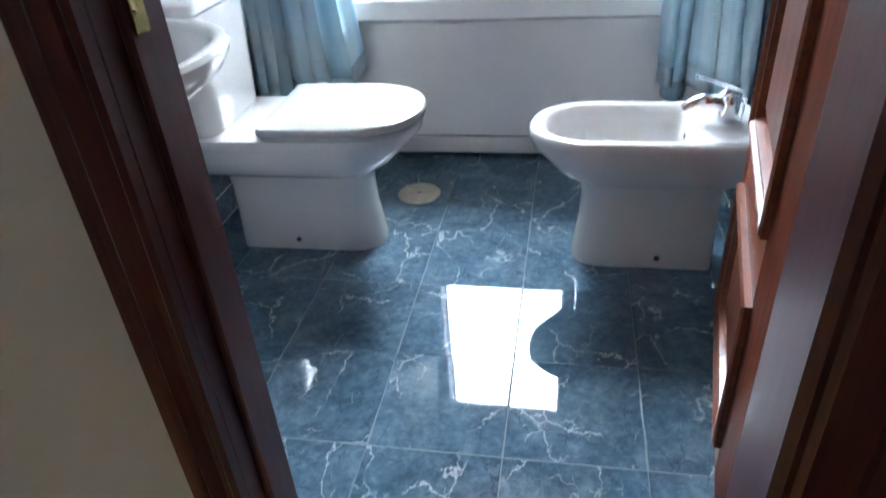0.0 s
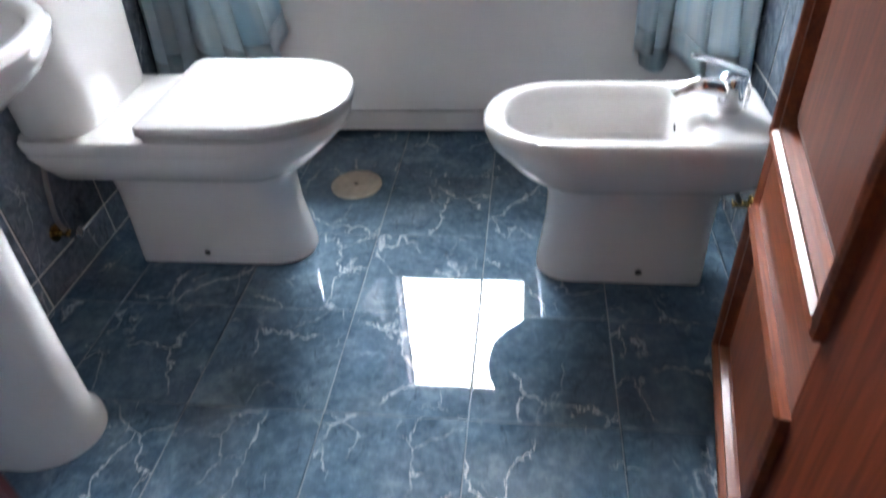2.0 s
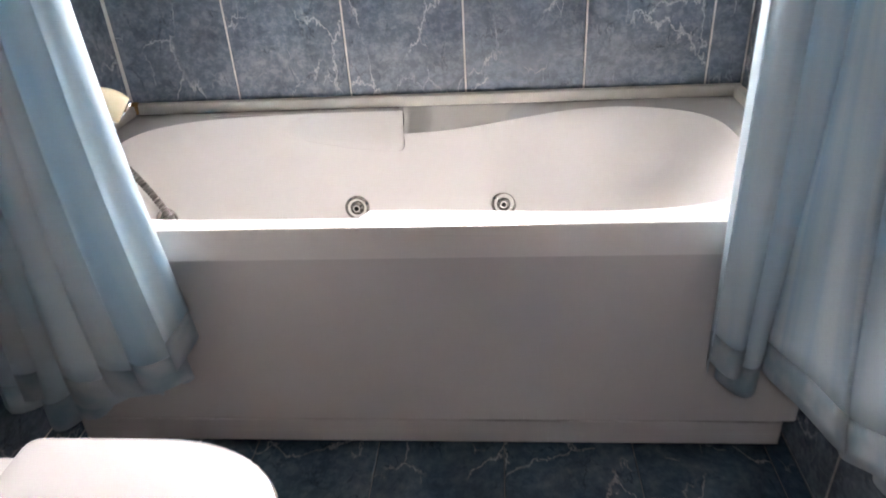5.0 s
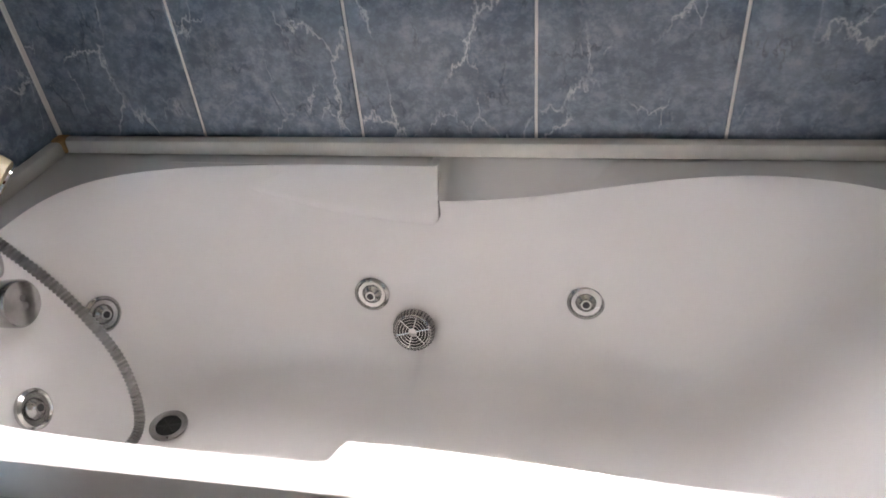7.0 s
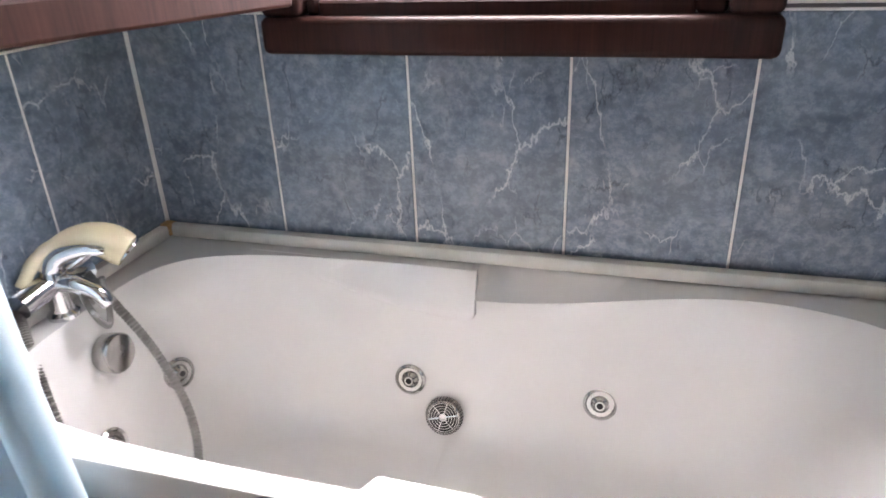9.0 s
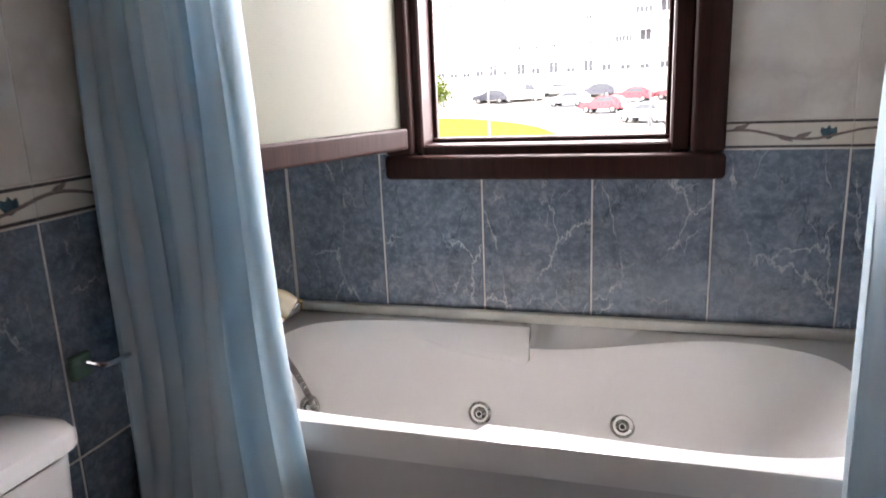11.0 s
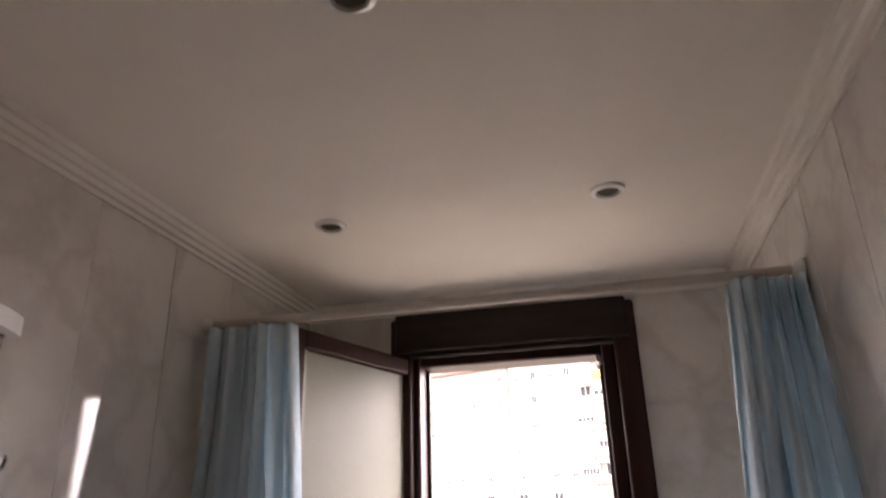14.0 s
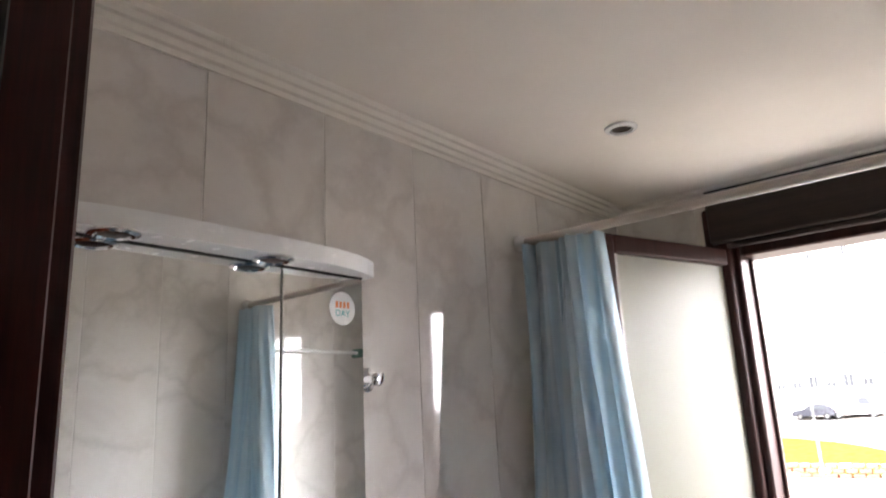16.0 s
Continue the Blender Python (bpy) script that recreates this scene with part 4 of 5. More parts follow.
poly = [(0.001, CY0 - 0.02)] + top + [(0.001, CY1 + 0.02)]
loft(bm, [[Vector((x, y, z)) for x, y in poly] for z in (2.0885, 2.0910, 2.1220, 2.1250)])
canopy = part("canopy", bm, M_WHITE, cabinet, "white curved canopy", False)
for y in (1.085, 1.395):
    sp = part("spotlight", lathe(bmesh.new(), [(0.037, 2.0895), (0.041, 2.0875), (0.041, 2.0840), (0.032, 2.0810), (0.028, 2.0855), (0.001, 2.0860)], pose(CD + 0.058, y, 0), 26), M_CHROME, canopy, "chrome recessed spotlight, unlit")
    part("lamp_glass", lathe(bmesh.new(), [(0.026, 2.0845), (0.022, 2.0830), (0.001, 2.0825)], pose(CD + 0.058, y, 0), 20), M_LENS, sp)
hook = empty("robe_hook", "chrome robe hook on the wall", "hook", at=(XL, 1.745, 1.862))
part("rose", lathe(bmesh.new(), [(0.029, 0), (0.029, 0.004), (0.018, 0.012), (0.009, 0.03), (0.015, 0.036), (0.001, 0.041)], pose(0, 0, 0, 0, 90, 0)), M_CHROME, hook)
part("prong", sweep(bmesh.new(), spline([(0.025, 0, 0), (0.045, 0, -0.012), (0.055, 0, 0.0), (0.055, 0, 0.012)], 4), 0.006, 8), M_CHROME, hook)

sticker = empty("sticker", "round white sticker with printed words on the mirror", "sticker", at=(XL + CD + 0.0185, 1.607, 2.012))
part("disc", lathe(bmesh.new(), [(0.037, 0), (0.037, 0.0006), (0.001, 0.0007)], pose(0, 0, 0, 0, 90, 0), 30), M_WHITE, sticker)
word = bpy.data.curves.new("word", "FONT")
word.body, word.size, word.extrude, word.align_x = "DAY", 0.021, 0.0002, "CENTER"
word.materials.append(M_TEAL)
wo = new("printed_word", word)
wo.parent = sticker
wo.matrix_basis = Matrix.Translation((0.0012, 0, -0.018)) @ pose(0, 0, 0, 90, 0, 90)
for k in range(4):
    part("printed_bar", box(0.0008, 0.0012, -0.020 + 0.011 * k, -0.013 + 0.011 * k, 0.001, 0.015), M_ORANGE, sticker, "orange printed bar", False)

# ---- towel rail and small holders ----
rail = empty("towel_rail", "white towel rail with green plastic brackets", "towel rail", at=(XR, 0, 0))
for y in (2.55, 3.12):
    part("bracket", box(-0.06, -0.001, y - 0.018, y + 0.018, 2.085, 2.13, 0.006, 2), M_GREEN, rail, "green plastic bracket", False)
part("bar", sweep(bmesh.new(), [(-0.045, 2.54, 2.107), (-0.045, 3.11, 2.107)], 0.009, 12), M_WHITE, rail)
holder = empty("paper_holder", "green plastic holder with a white bar beside the cistern", "paper holder", at=(XL, 2.285, 0.79))
part("bracket", box(0.001, 0.02, -0.026, 0.026, -0.026, 0.026, 0.006, 2), M_GREEN, holder, "green plastic bracket", False)
part("bar", sweep(bmesh.new(), spline([(0.03, 0, 0.01), (0.06, 0.02, 0.0), (0.065, 0.10, 0.0)], 5), 0.006, 8), M_CHROME, holder)

cover = empty("floor_drain_cover", "round dull steel floor drain cover", "drain cover", at=(0.0, 2.205, 0))
part("disc", lathe(bmesh.new(), [(0.077, 0.0), (0.077, 0.003), (0.074, 0.005), (0.066, 0.0045), (0.001, 0.005)], None, 40), M_COVER, cover)
part("screw", lathe(bmesh.new(), [(0.006, 0.004), (0.006, 0.0062), (0.001, 0.0064)], None, 12), M_BLACK, cover)


# ---- ceiling spots ----
def spot(at):
    s = empty("ceiling_spotlight", "unlit recessed ceiling spot with a white ring", "ceiling light", "recessed spots in the ceiling", at)
    part("ring", lathe(bmesh.new(), [(0.030, -0.002), (0.034, -0.010), (0.046, -0.006), (0.047, -0.0005)], None, 32), M_WHITE, s)
    part("lamp", lathe(bmesh.new(), [(0.0305, -0.0022), (0.029, -0.0040), (0.020, -0.0032), (0.001, -0.0028)], None, 24), M_LENS, s, "dark lamp glass")


for at in ((0.19, 1.48, H), (-0.212, 2.37, H), (0.594, 2.365, H)):
    spot(at)

# ---- curtain rod and curtains ----
M_ROD = plain("ivory_rod_enamel", (0.50, 0.45, 0.40), 0.3, var=0.06, scale=3.0)
rod = empty("curtain_rod", "ivory shower curtain rod between the side walls", "curtain rod")
part("tube", sweep(bmesh.new(), [(XL + 0.002, 2.447, 2.308), (XR - 0.002, 2.447, 2.308)], 0.014, 14), M_ROD, rod)
for x, s in ((XL, 1), (XR, -1)):
    part("flange", lathe(bmesh.new(), [(0.027, 0.001), (0.027, 0.012), (0.018, 0.022), (0.014, 0.03), (0.001, 0.03)], Matrix.Translation((x, 2.447, 2.308)) @ pose(0, 0, 0, 0, 90 * s, 0)), M_WHITE, rod)


def curtain(name, label, edge, hem, seed, n=170, nv=44):
    """edge(u, v) gives a place on the cloth, u across and v from the rod down to the hem's top; hem is its height there by u."""
    rnd = random.Random(seed)
    c = empty(name, label, "shower curtain", "shower curtain halves")
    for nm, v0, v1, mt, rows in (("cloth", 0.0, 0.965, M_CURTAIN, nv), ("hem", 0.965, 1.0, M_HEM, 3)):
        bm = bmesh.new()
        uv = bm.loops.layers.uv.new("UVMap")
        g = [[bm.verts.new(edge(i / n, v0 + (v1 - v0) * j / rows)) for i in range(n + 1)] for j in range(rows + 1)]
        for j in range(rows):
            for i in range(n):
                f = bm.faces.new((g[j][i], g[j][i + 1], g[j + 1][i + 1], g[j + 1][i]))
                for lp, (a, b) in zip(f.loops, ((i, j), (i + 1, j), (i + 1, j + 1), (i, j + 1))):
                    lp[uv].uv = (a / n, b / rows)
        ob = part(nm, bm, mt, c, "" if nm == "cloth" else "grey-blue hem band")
        so = ob.modifiers.new("thickness", "SOLIDIFY")
        so.thickness = 0.0016
    return c


def left_edge(u, v):
    z0 = 2.286
    x = (XL + 0.012) + 0.022 * (1 - v) * (1 - u) + u * ((-0.345 - XL - 0.012) * (1 - v) + (-0.215 - XL - 0.012) * v)
    x += 0.012 * math.sin(9 * v + 5 * u) * v
    low = 0.245 + 0.028 * math.sin(13 * u + 0.6) + 0.035 * math.sin(41 * u) + 0.11 * u ** 3
    z = z0 + (low - z0) * v
    ph = 2 * math.pi * (8.6 * u + 0.35 * math.sin(5 * u) + 0.10 * math.sin(5 * v + 3 * u))
    fine = 2 * math.pi * (17 * u + 0.6 * math.sin(11 * u))
    amp = (0.028 + 0.036 * v) * (0.75 + 0.6 * noise.noise(Vector((9 * u, 1.2 * v, 3))))
    crease = 0.006 * noise.noise(Vector((42 * u, 2.5 * v, 7)))
    y = 2.447 - 0.022 * v - 0.012 + amp * (math.sin(ph) + 0.3 * math.sin(2 * ph + 1.2)) * (0.8 + 0.3 * math.sin(9 * u + 2)) + (0.020 * (1 - v) ** 2 + 0.002) * math.sin(fine) * (0.7 + 0.6 * noise.noise(Vector((20 * u, 0, 9)))) - 0.02 * v * (1 - u) + crease
    x += 0.85 * amp * math.cos(ph) * (0.3 + 0.7 * min(1, 8 * u * (1 - u)))
    return Vector((max(x, XL + 0.004), min(y, 2.462 - 0.002), z))


def right_edge(u, v):
    z0 = 2.286
    xi = 0.857 * (1 - v) + 0.80 * v - 0.03 * math.sin(math.pi * v)
    x = xi + u * (XR - 0.012 - xi)
    k = min(max((u - 0.32) / 0.18, 0), 1)
    k = k * k * (3 - 2 * k)
    low = 0.31 + 0.03 * math.sin(18 * u) + 0.06 * k - 0.05 * k * u
    z = z0 + (low - z0) * v
    ph = 2 * math.pi * (5.2 * u + 0.25 * math.sin(6 * u) + 0.09 * math.sin(6 * v + 4 * u))
    amp = (0.026 + 0.030 * v) * (1 - 0.4 * k) * (0.8 + 0.6 * noise.noise(Vector((8 * u, 1.5 * v, 11))))
    pull = k * v ** 1.6
    y = 2.447 - 0.012 - 0.02 * v + amp * (math.sin(ph) + 0.35 * math.sin(2 * ph + 0.8)) - 0.235 * pull + 0.05 * pull * math.sin(7 * u + 5 * v) + (0.018 * (1 - v) ** 2 + 0.002) * math.sin(2 * math.pi * (12 * u + 0.5 * math.sin(7 * u))) + (0.006 + 0.02 * pull) * noise.noise(Vector((16 * u + 3 * v, 3.5 * v, 5)))
    x += 0.75 * amp * math.cos(ph) * min(1, 6 * u + 0.2) + 0.03 * pull * (1 - u)
    return Vector((min(x, XR - 0.004), min(y, 2.460), z))


# the two halves
curtain("shower_curtain", "pale blue pleated shower curtain gathered beside the toilet", left_edge, 0.3, 3)
curtain("shower_curtain", "pale blue shower curtain gathered behind the bidet, its end pulled forward", right_edge, 0.35, 4)

# ---- outside ----
M_GRASS = plain("lawn_grass", (0.042, 0.058, 0.010), 0.9, var=0.35, scale=2.0, bump=0.4)
M_PAVE = plain("pale_pavement", (0.165, 0.150, 0.130), 0.85, var=0.12, scale=0.6, bump=0.2)
M_ROAD = plain("grey_asphalt", (0.12, 0.12, 0.12), 0.85, var=0.2, scale=1.0, bump=0.3)
M_FACADE = plain("pale_facade_render", (0.58, 0.54, 0.51), 0.85, var=0.06, scale=0.4, bump=0.1)
M_ROOF = plain("brown_roof_tiles", (0.15, 0.105, 0.09), 0.8, var=0.25, scale=3.0, bump=0.4)
M_GLASS_D = plain("dark_window_glass", (0.05, 0.053, 0.057), 0.3, var=0.2)
M_GLASS_D.node_tree.nodes["Principled BSDF"].inputs["Specular IOR Level"].default_value = 0.25
# pale panels added over some windows so they look washed out by glare
M_PALE_PANEL = plain("pale_window_panel", (0.42, 0.41, 0.39), 0.7, var=0.08)
M_YELLOW = plain("yellow_balcony_panel", (0.62, 0.50, 0.10), 0.6, var=0.1)
M_IRON = plain("dark_painted_iron", (0.06, 0.06, 0.06), 0.5, var=0.2)
M_HEDGE = plain("red_brown_lattice_wall", (0.28, 0.13, 0.09), 0.85, var=0.3, scale=8.0, bump=0.3)
M_TYRE = plain("tyre_rubber", (0.015, 0.015, 0.015), 0.8)


for mm in (M_GRASS, M_PAVE, M_ROAD, M_FACADE, M_ROOF, M_HEDGE):
    mm.node_tree.nodes["Principled BSDF"].inputs["Specular IOR Level"].default_value = 0.0


def ground_z(x, y):
    d = y + 1.5 * max(0, x) * 0.3
    pts = ((-30, -2.8), (30, -2.8), (36, -2.7), (45, -2.2), (60, -1.6), (70, -1.1), (78, -0.6), (82, 0.6), (85, 1.65), (3000, 1.75))
    for (a, za), (b, zb) in zip(pts, pts[1:]):
        if d <= b:
            t = (d - a) / (b - a)
            return za + (zb - za) * t
    return 1.75


def sheet(name, xs, ys, mat, label, category, lift=0.0, thick=0.0):
    bm = bmesh.new()
    g = [[bm.verts.new((x, y, ground_z(x, y) + lift)) for x in xs] for y in ys]
    for j in range(len(ys) - 1):
        for i in range(len(xs) - 1):
            bm.faces.new((g[j][i], g[j][i + 1], g[j + 1][i + 1], g[j + 1][i]))
    return structure(name, bm, mat, label, category)


def band(name, inner, outer, mat, label, category, lift):
    """A strip of ground between two curves with the same number of points."""
    bm = bmesh.new()
    m = 6
    g = [[bm.verts.new((*(Vector(a).lerp(Vector(b), k / m)), ground_z(*(Vector(a).lerp(Vector(b), k / m))) + lift)) for k in range(m + 1)] for a, b in zip(inner, outer)]
    for j in range(len(g) - 1):
        for k in range(m):
            bm.faces.new((g[j][k], g[j + 1][k], g[j + 1][k + 1], g[j][k + 1]))
    return structure(name, bm, mat, label, category)


gx = [-1500, -300, -120] + list(range(-80, 81, 8)) + [120, 300, 1500]
gy = [3.7, 10, 20, 28, 32, 36, 40, 45, 50, 55, 60, 66, 72, 76, 80, 83, 86, 89, 92, 100, 140, 300, 900, 3000]
sheet("ground", gx, gy, M_PAVE, "pale paved ground rising towards the far street", "ground")
lawn_n = spline([Vector((x, y, 0)) for x, y in ((-60, 64), (-30, 63.6), (-14.5, 62.0), (-9.7, 57.6), (-6.2, 50), (-3.4, 42.2))], 8)
lawn_s = [Vector((p.x, 41.9, 0)) for p in lawn_n]
band("lawn", [(p.x, p.y) for p in lawn_s], [(p.x, p.y) for p in lawn_n], M_GRASS, "green lawn between the paths", "lawn", 0.06)


M_PATH = plain("pale_green_path", (0.125, 0.150, 0.112), 0.85, var=0.12, scale=0.8, bump=0.2)
M_PATH.node_tree.nodes["Principled BSDF"].inputs["Specular IOR Level"].default_value = 0.0
PATH_EDGE = spline([Vector((x, y, 0)) for x, y in ((-40, 66.1), (-24, 65.7), (-14.3, 63.9), (-9.6, 60.3), (-6.3, 56.1), (-4.0, 51.4), (-2.5, 46.4), (-0.2, 38.1), (0.2, 35))], 6)
band("path", [(p[0] - 1.7, p[1] - 2.2) for p in PATH_EDGE], [(p[0], p[1]) for p in PATH_EDGE], M_PATH, "pale green path inside the curved railing", "path", 0.09)


ROAD_MID = spline([Vector((x, y, 0)) for x, y in ((-75, 81), (-40, 78.5), (-16, 77), (-5, 72), (1.5, 62), (6, 50), (10, 36))], 6)
ra, rb = [], []
for p, q in zip(ROAD_MID, ROAD_MID[1:] + [ROAD_MID[-1] * 2 - ROAD_MID[-2]]):
    d = (q - p).normalized()
    ra.append(p + Vector((d.y, -d.x, 0)) * 4.2)
    rb.append(p - Vector((d.y, -d.x, 0)) * 4.8)
band("road", [(p.x, p.y) for p in ra], [(p.x, p.y) for p in rb], M_ROAD, "grey asphalt street with parked cars", "road", 0.05)


def fence(name, label, pts, h, gap=1.0):
    f = empty(name, label, "railing")
    post = box(-0.03, 0.03, -0.03, 0.03, 0, h, 0.004)
    me = None
    line = spline([(x, y, ground_z(x, y)) for x, y in pts], 16)
    acc = 0
    for i, p in enumerate(line):
        if i and (p - line[i - 1]).length + acc < gap:
            acc += (p - line[i - 1]).length
            continue
        acc = 0
        if me is None:
            ob = part("post", post, M_IRON, f, "", False)
            me = ob.data
        else:
            ob = new("post", me)
            ob.parent = f
        ob.location = p
    for z in (h - 0.04, h * 0.45):
        part("bar", sweep(bmesh.new(), [p + Vector((0, 0, z)) for p in line], 0.022, 6), M_IRON, f, "", False)


fence("railing", "curved metal railing along the lower path", [(-40, 66.4), (-24, 66), (-14, 64.2), (-9.3, 60.6), (-6, 56.4), (-3.7, 51.6), (-2.2, 46.7), (0.1, 38.3), (0.5, 35), (0.1, 33), (-1.8, 31.6), (-5, 30.8)], 1.1)
fence("railing", "metal railing on the terrace before the flats", [(-42.8, 99), (-14.2, 90.1), (4.9, 84.6), (15, 82)], 1.0)
wall_low = empty("lattice_wall", "low red-brown lattice wall beside the lawn", "garden wall")
for k in range(26):
    for j in range(3):
        x = -20.5 + 0.62 * k + 0.31 * (j % 2)
        z = ground_z(x, 41.5) + 0.24 * j
        part("block", box(x - 0.26, x + 0.26, 41.3, 41.7, z, z + 0.205, 0.02), M_FACADE if (k * 3 + j) % 7 == 2 else M_HEDGE, wall_low, "", False)


def paint(name, c):
    return plain(name, c, 0.3, 0.0, var=0.04, scale=2, coat=0.6)


PAINTS = {"red": paint("red_car_paint", (0.20, 0.015, 0.022)), "white": paint("white_car_paint", (0.75, 0.75, 0.75)), "silver": paint("silver_car_paint", (0.50, 0.52, 0.54)), "black": paint("black_car_paint", (0.03, 0.03, 0.04)), "dark red": paint("dark_red_car_paint", (0.10, 0.02, 0.025))}


def car(colour, x, y, turn, van=False):
    nm = "van" if van else "car"
    c = empty(nm, f"{colour} parked {'panel van' if van else 'hatchback car'} in the street", "van" if van else "car", "parked vehicles", (x, y, ground_z(x, y) + 0.06), turn)
    if van:
        prof = [(-2.4, 0.35), (-2.42, 1.9), (-2.3, 2.1), (1.2, 2.1), (1.75, 1.25), (2.3, 1.05), (2.4, 0.7), (2.38, 0.35)]
        win = [(0.35, 1.25), (0.35, 1.9), (1.1, 1.9), (1.5, 1.25)]
        w, L = 0.95, 1.45
    else:
        prof = [(-2.0, 0.35), (-2.03, 0.75), (-1.95, 0.95), (-1.45, 1.38), (-1.0, 1.46), (0.1, 1.44), (0.85, 0.98), (1.75, 0.85), (2.0, 0.65), (2.0, 0.35)]
        win = [(-1.35, 0.98), (-1.1, 1.33), (0.05, 1.33), (0.62, 0.98)]
        w, L = 0.85, 1.25
    bm = bmesh.new()
    loft(bm, [[Vector((px, y0 * (1 - 0.14 * max(0, pz - 0.95)), pz)) for px, pz in prof] for y0 in (-w, -w * 0.96, w * 0.96, w)])
    bmesh.ops.bevel(bm, geom=bm.edges[:], offset=0.05, segments=2, affect="EDGES")
    body = part("body", bm, PAINTS[colour], c)
    for s in (-1, 1):
        bm = bmesh.new()
        loft(bm, [[Vector((px, s * (w + o) * (1 - 0.14 * max(0, pz - 0.95)), pz)) for px, pz in win] for o in (-0.03, 0.012)])
        part("side_window", bm, M_GLASS_D, body, "", False)
    rear = prof[1][0]
    a, b = (prof[1], prof[2]) if van else (prof[2], prof[3])
    for (p, q) in ((a, b), (prof[5], prof[6])) if not van else (((-2.42, 1.2), (-2.42, 1.85)), ((1.25, 2.02), (1.72, 1.30))):
        bm = bmesh.new()
        d = 0.03
        loft(bm, [[Vector((px + o * (1 if px > 0 else -1), ys, pz + o * 0.6)) for px, pz, ys in ((p[0] * 0.99 + q[0] * 0.01, p[1], -w * 0.78), (p[0] * 0.99 + q[0] * 0.01, p[1], w * 0.78), (q[0], q[1] - 0.02, w * 0.70), (q[0], q[1] - 0.02, -w * 0.70))] for o in (-0.03, 0.02)])
        part("windscreen", bm, M_GLASS_D, body, "", False)
    for wx in (-L, L):
        for s in (-1, 1):
            wh = part("wheel", lathe(bmesh.new(), [(0.22, -0.10), (0.31, -0.09), (0.32, 0), (0.31, 0.09), (0.22, 0.10), (0.2, 0.06), (0.001, 0.06)], Matrix.Translation((wx, s * (w - 0.09), 0.32)) @ pose(0, 0, 0, -90 * s, 0, 0), 20), M_TYRE, c)
            part("rim", lathe(bmesh.new(), [(0.20, 0.065), (0.18, 0.10), (0.05, 0.085), (0.001, 0.09)], Matrix.Translation((wx, s * (w - 0.09), 0.32)) @ pose(0, 0, 0, -90 * s, 0, 0), 14), M_STEEL, wh)
    for s in (-1, 1):
        part("tail_lamp", box(rear - 0.02, rear + 0.05, s * w * 0.72 - 0.12, s * w * 0.72 + 0.12, 0.72, 0.88, 0.02), PAINTS["red"], c, "red tail lamp", False)


for colour, x, y, turn, van in (("black", -16.2, 77.2, 172, False), ("white", -12.9, 77.7, 12, True), ("white", -9.3, 79.6, 172, False), ("silver", -7.1, 71.4, 165, False), ("black", -4.8, 78.6, 168, False), ("red", -3.25, 63.7, 158, False), ("red", -1.0, 73.8, 165, False), ("silver", 0.35, 54.8, 150, False), ("dark red", 3.2, 73.8, 160, False), ("white", 3.3, 51.0, 145, False)):
    car(colour, x, y, turn, van)


mesh_cache, pale_panel_meshes = {}, {}


def facade_window(parent, x, y, z, w, h, bars=1, drop=0.0):
    key = (round(w, 2), round(h, 2), bars)
    if key not in mesh_cache:
        a = boxes([(-w / 2, w / 2, -0.02, 0.05, 0, h)])
        b = boxes([(-w / 2 - 0.08, -w / 2, -0.08, 0.05, -0.08, h + 0.08), (w / 2, w / 2 + 0.08, -0.08, 0.05, -0.08, h + 0.08), (-w / 2, w / 2, -0.08, 0.05, h, h + 0.08), (-w / 2 - 0.15, w / 2 + 0.15, -0.16, 0.05, -0.16, -0.08)] + [(-w / 2 + w * (k + 1) / (bars + 1) - 0.03, -w / 2 + w * (k + 1) / (bars + 1) + 0.03, -0.05, 0.0, 0, h) for k in range(bars)])
        pane = finish("window", a, M_GLASS_D, parent)
        fr = finish("frame", b, PAINTS["white"], pane)
        mesh_cache[key] = (pane.data, fr.data)
    else:
        pane = new("window", mesh_cache[key][0])
        pane.parent = parent
        fr = new("frame", mesh_cache[key][1])
        fr.parent = pane
    pane.location = (x, y, z)
    if drop:
        bkey = (round(w, 2), round(h, 2), drop)
        if bkey not in pale_panel_meshes:
            pale_panel = finish("pale_panel", boxes([(-w / 2 + 0.01, w / 2 - 0.01, -0.045, -0.021, h * (1 - drop), h - 0.005)]), M_PALE_PANEL, pane)
            pale_panel_meshes[bkey] = pale_panel.data
        else:
            new("pale_panel", pale_panel_meshes[bkey]).parent = pane


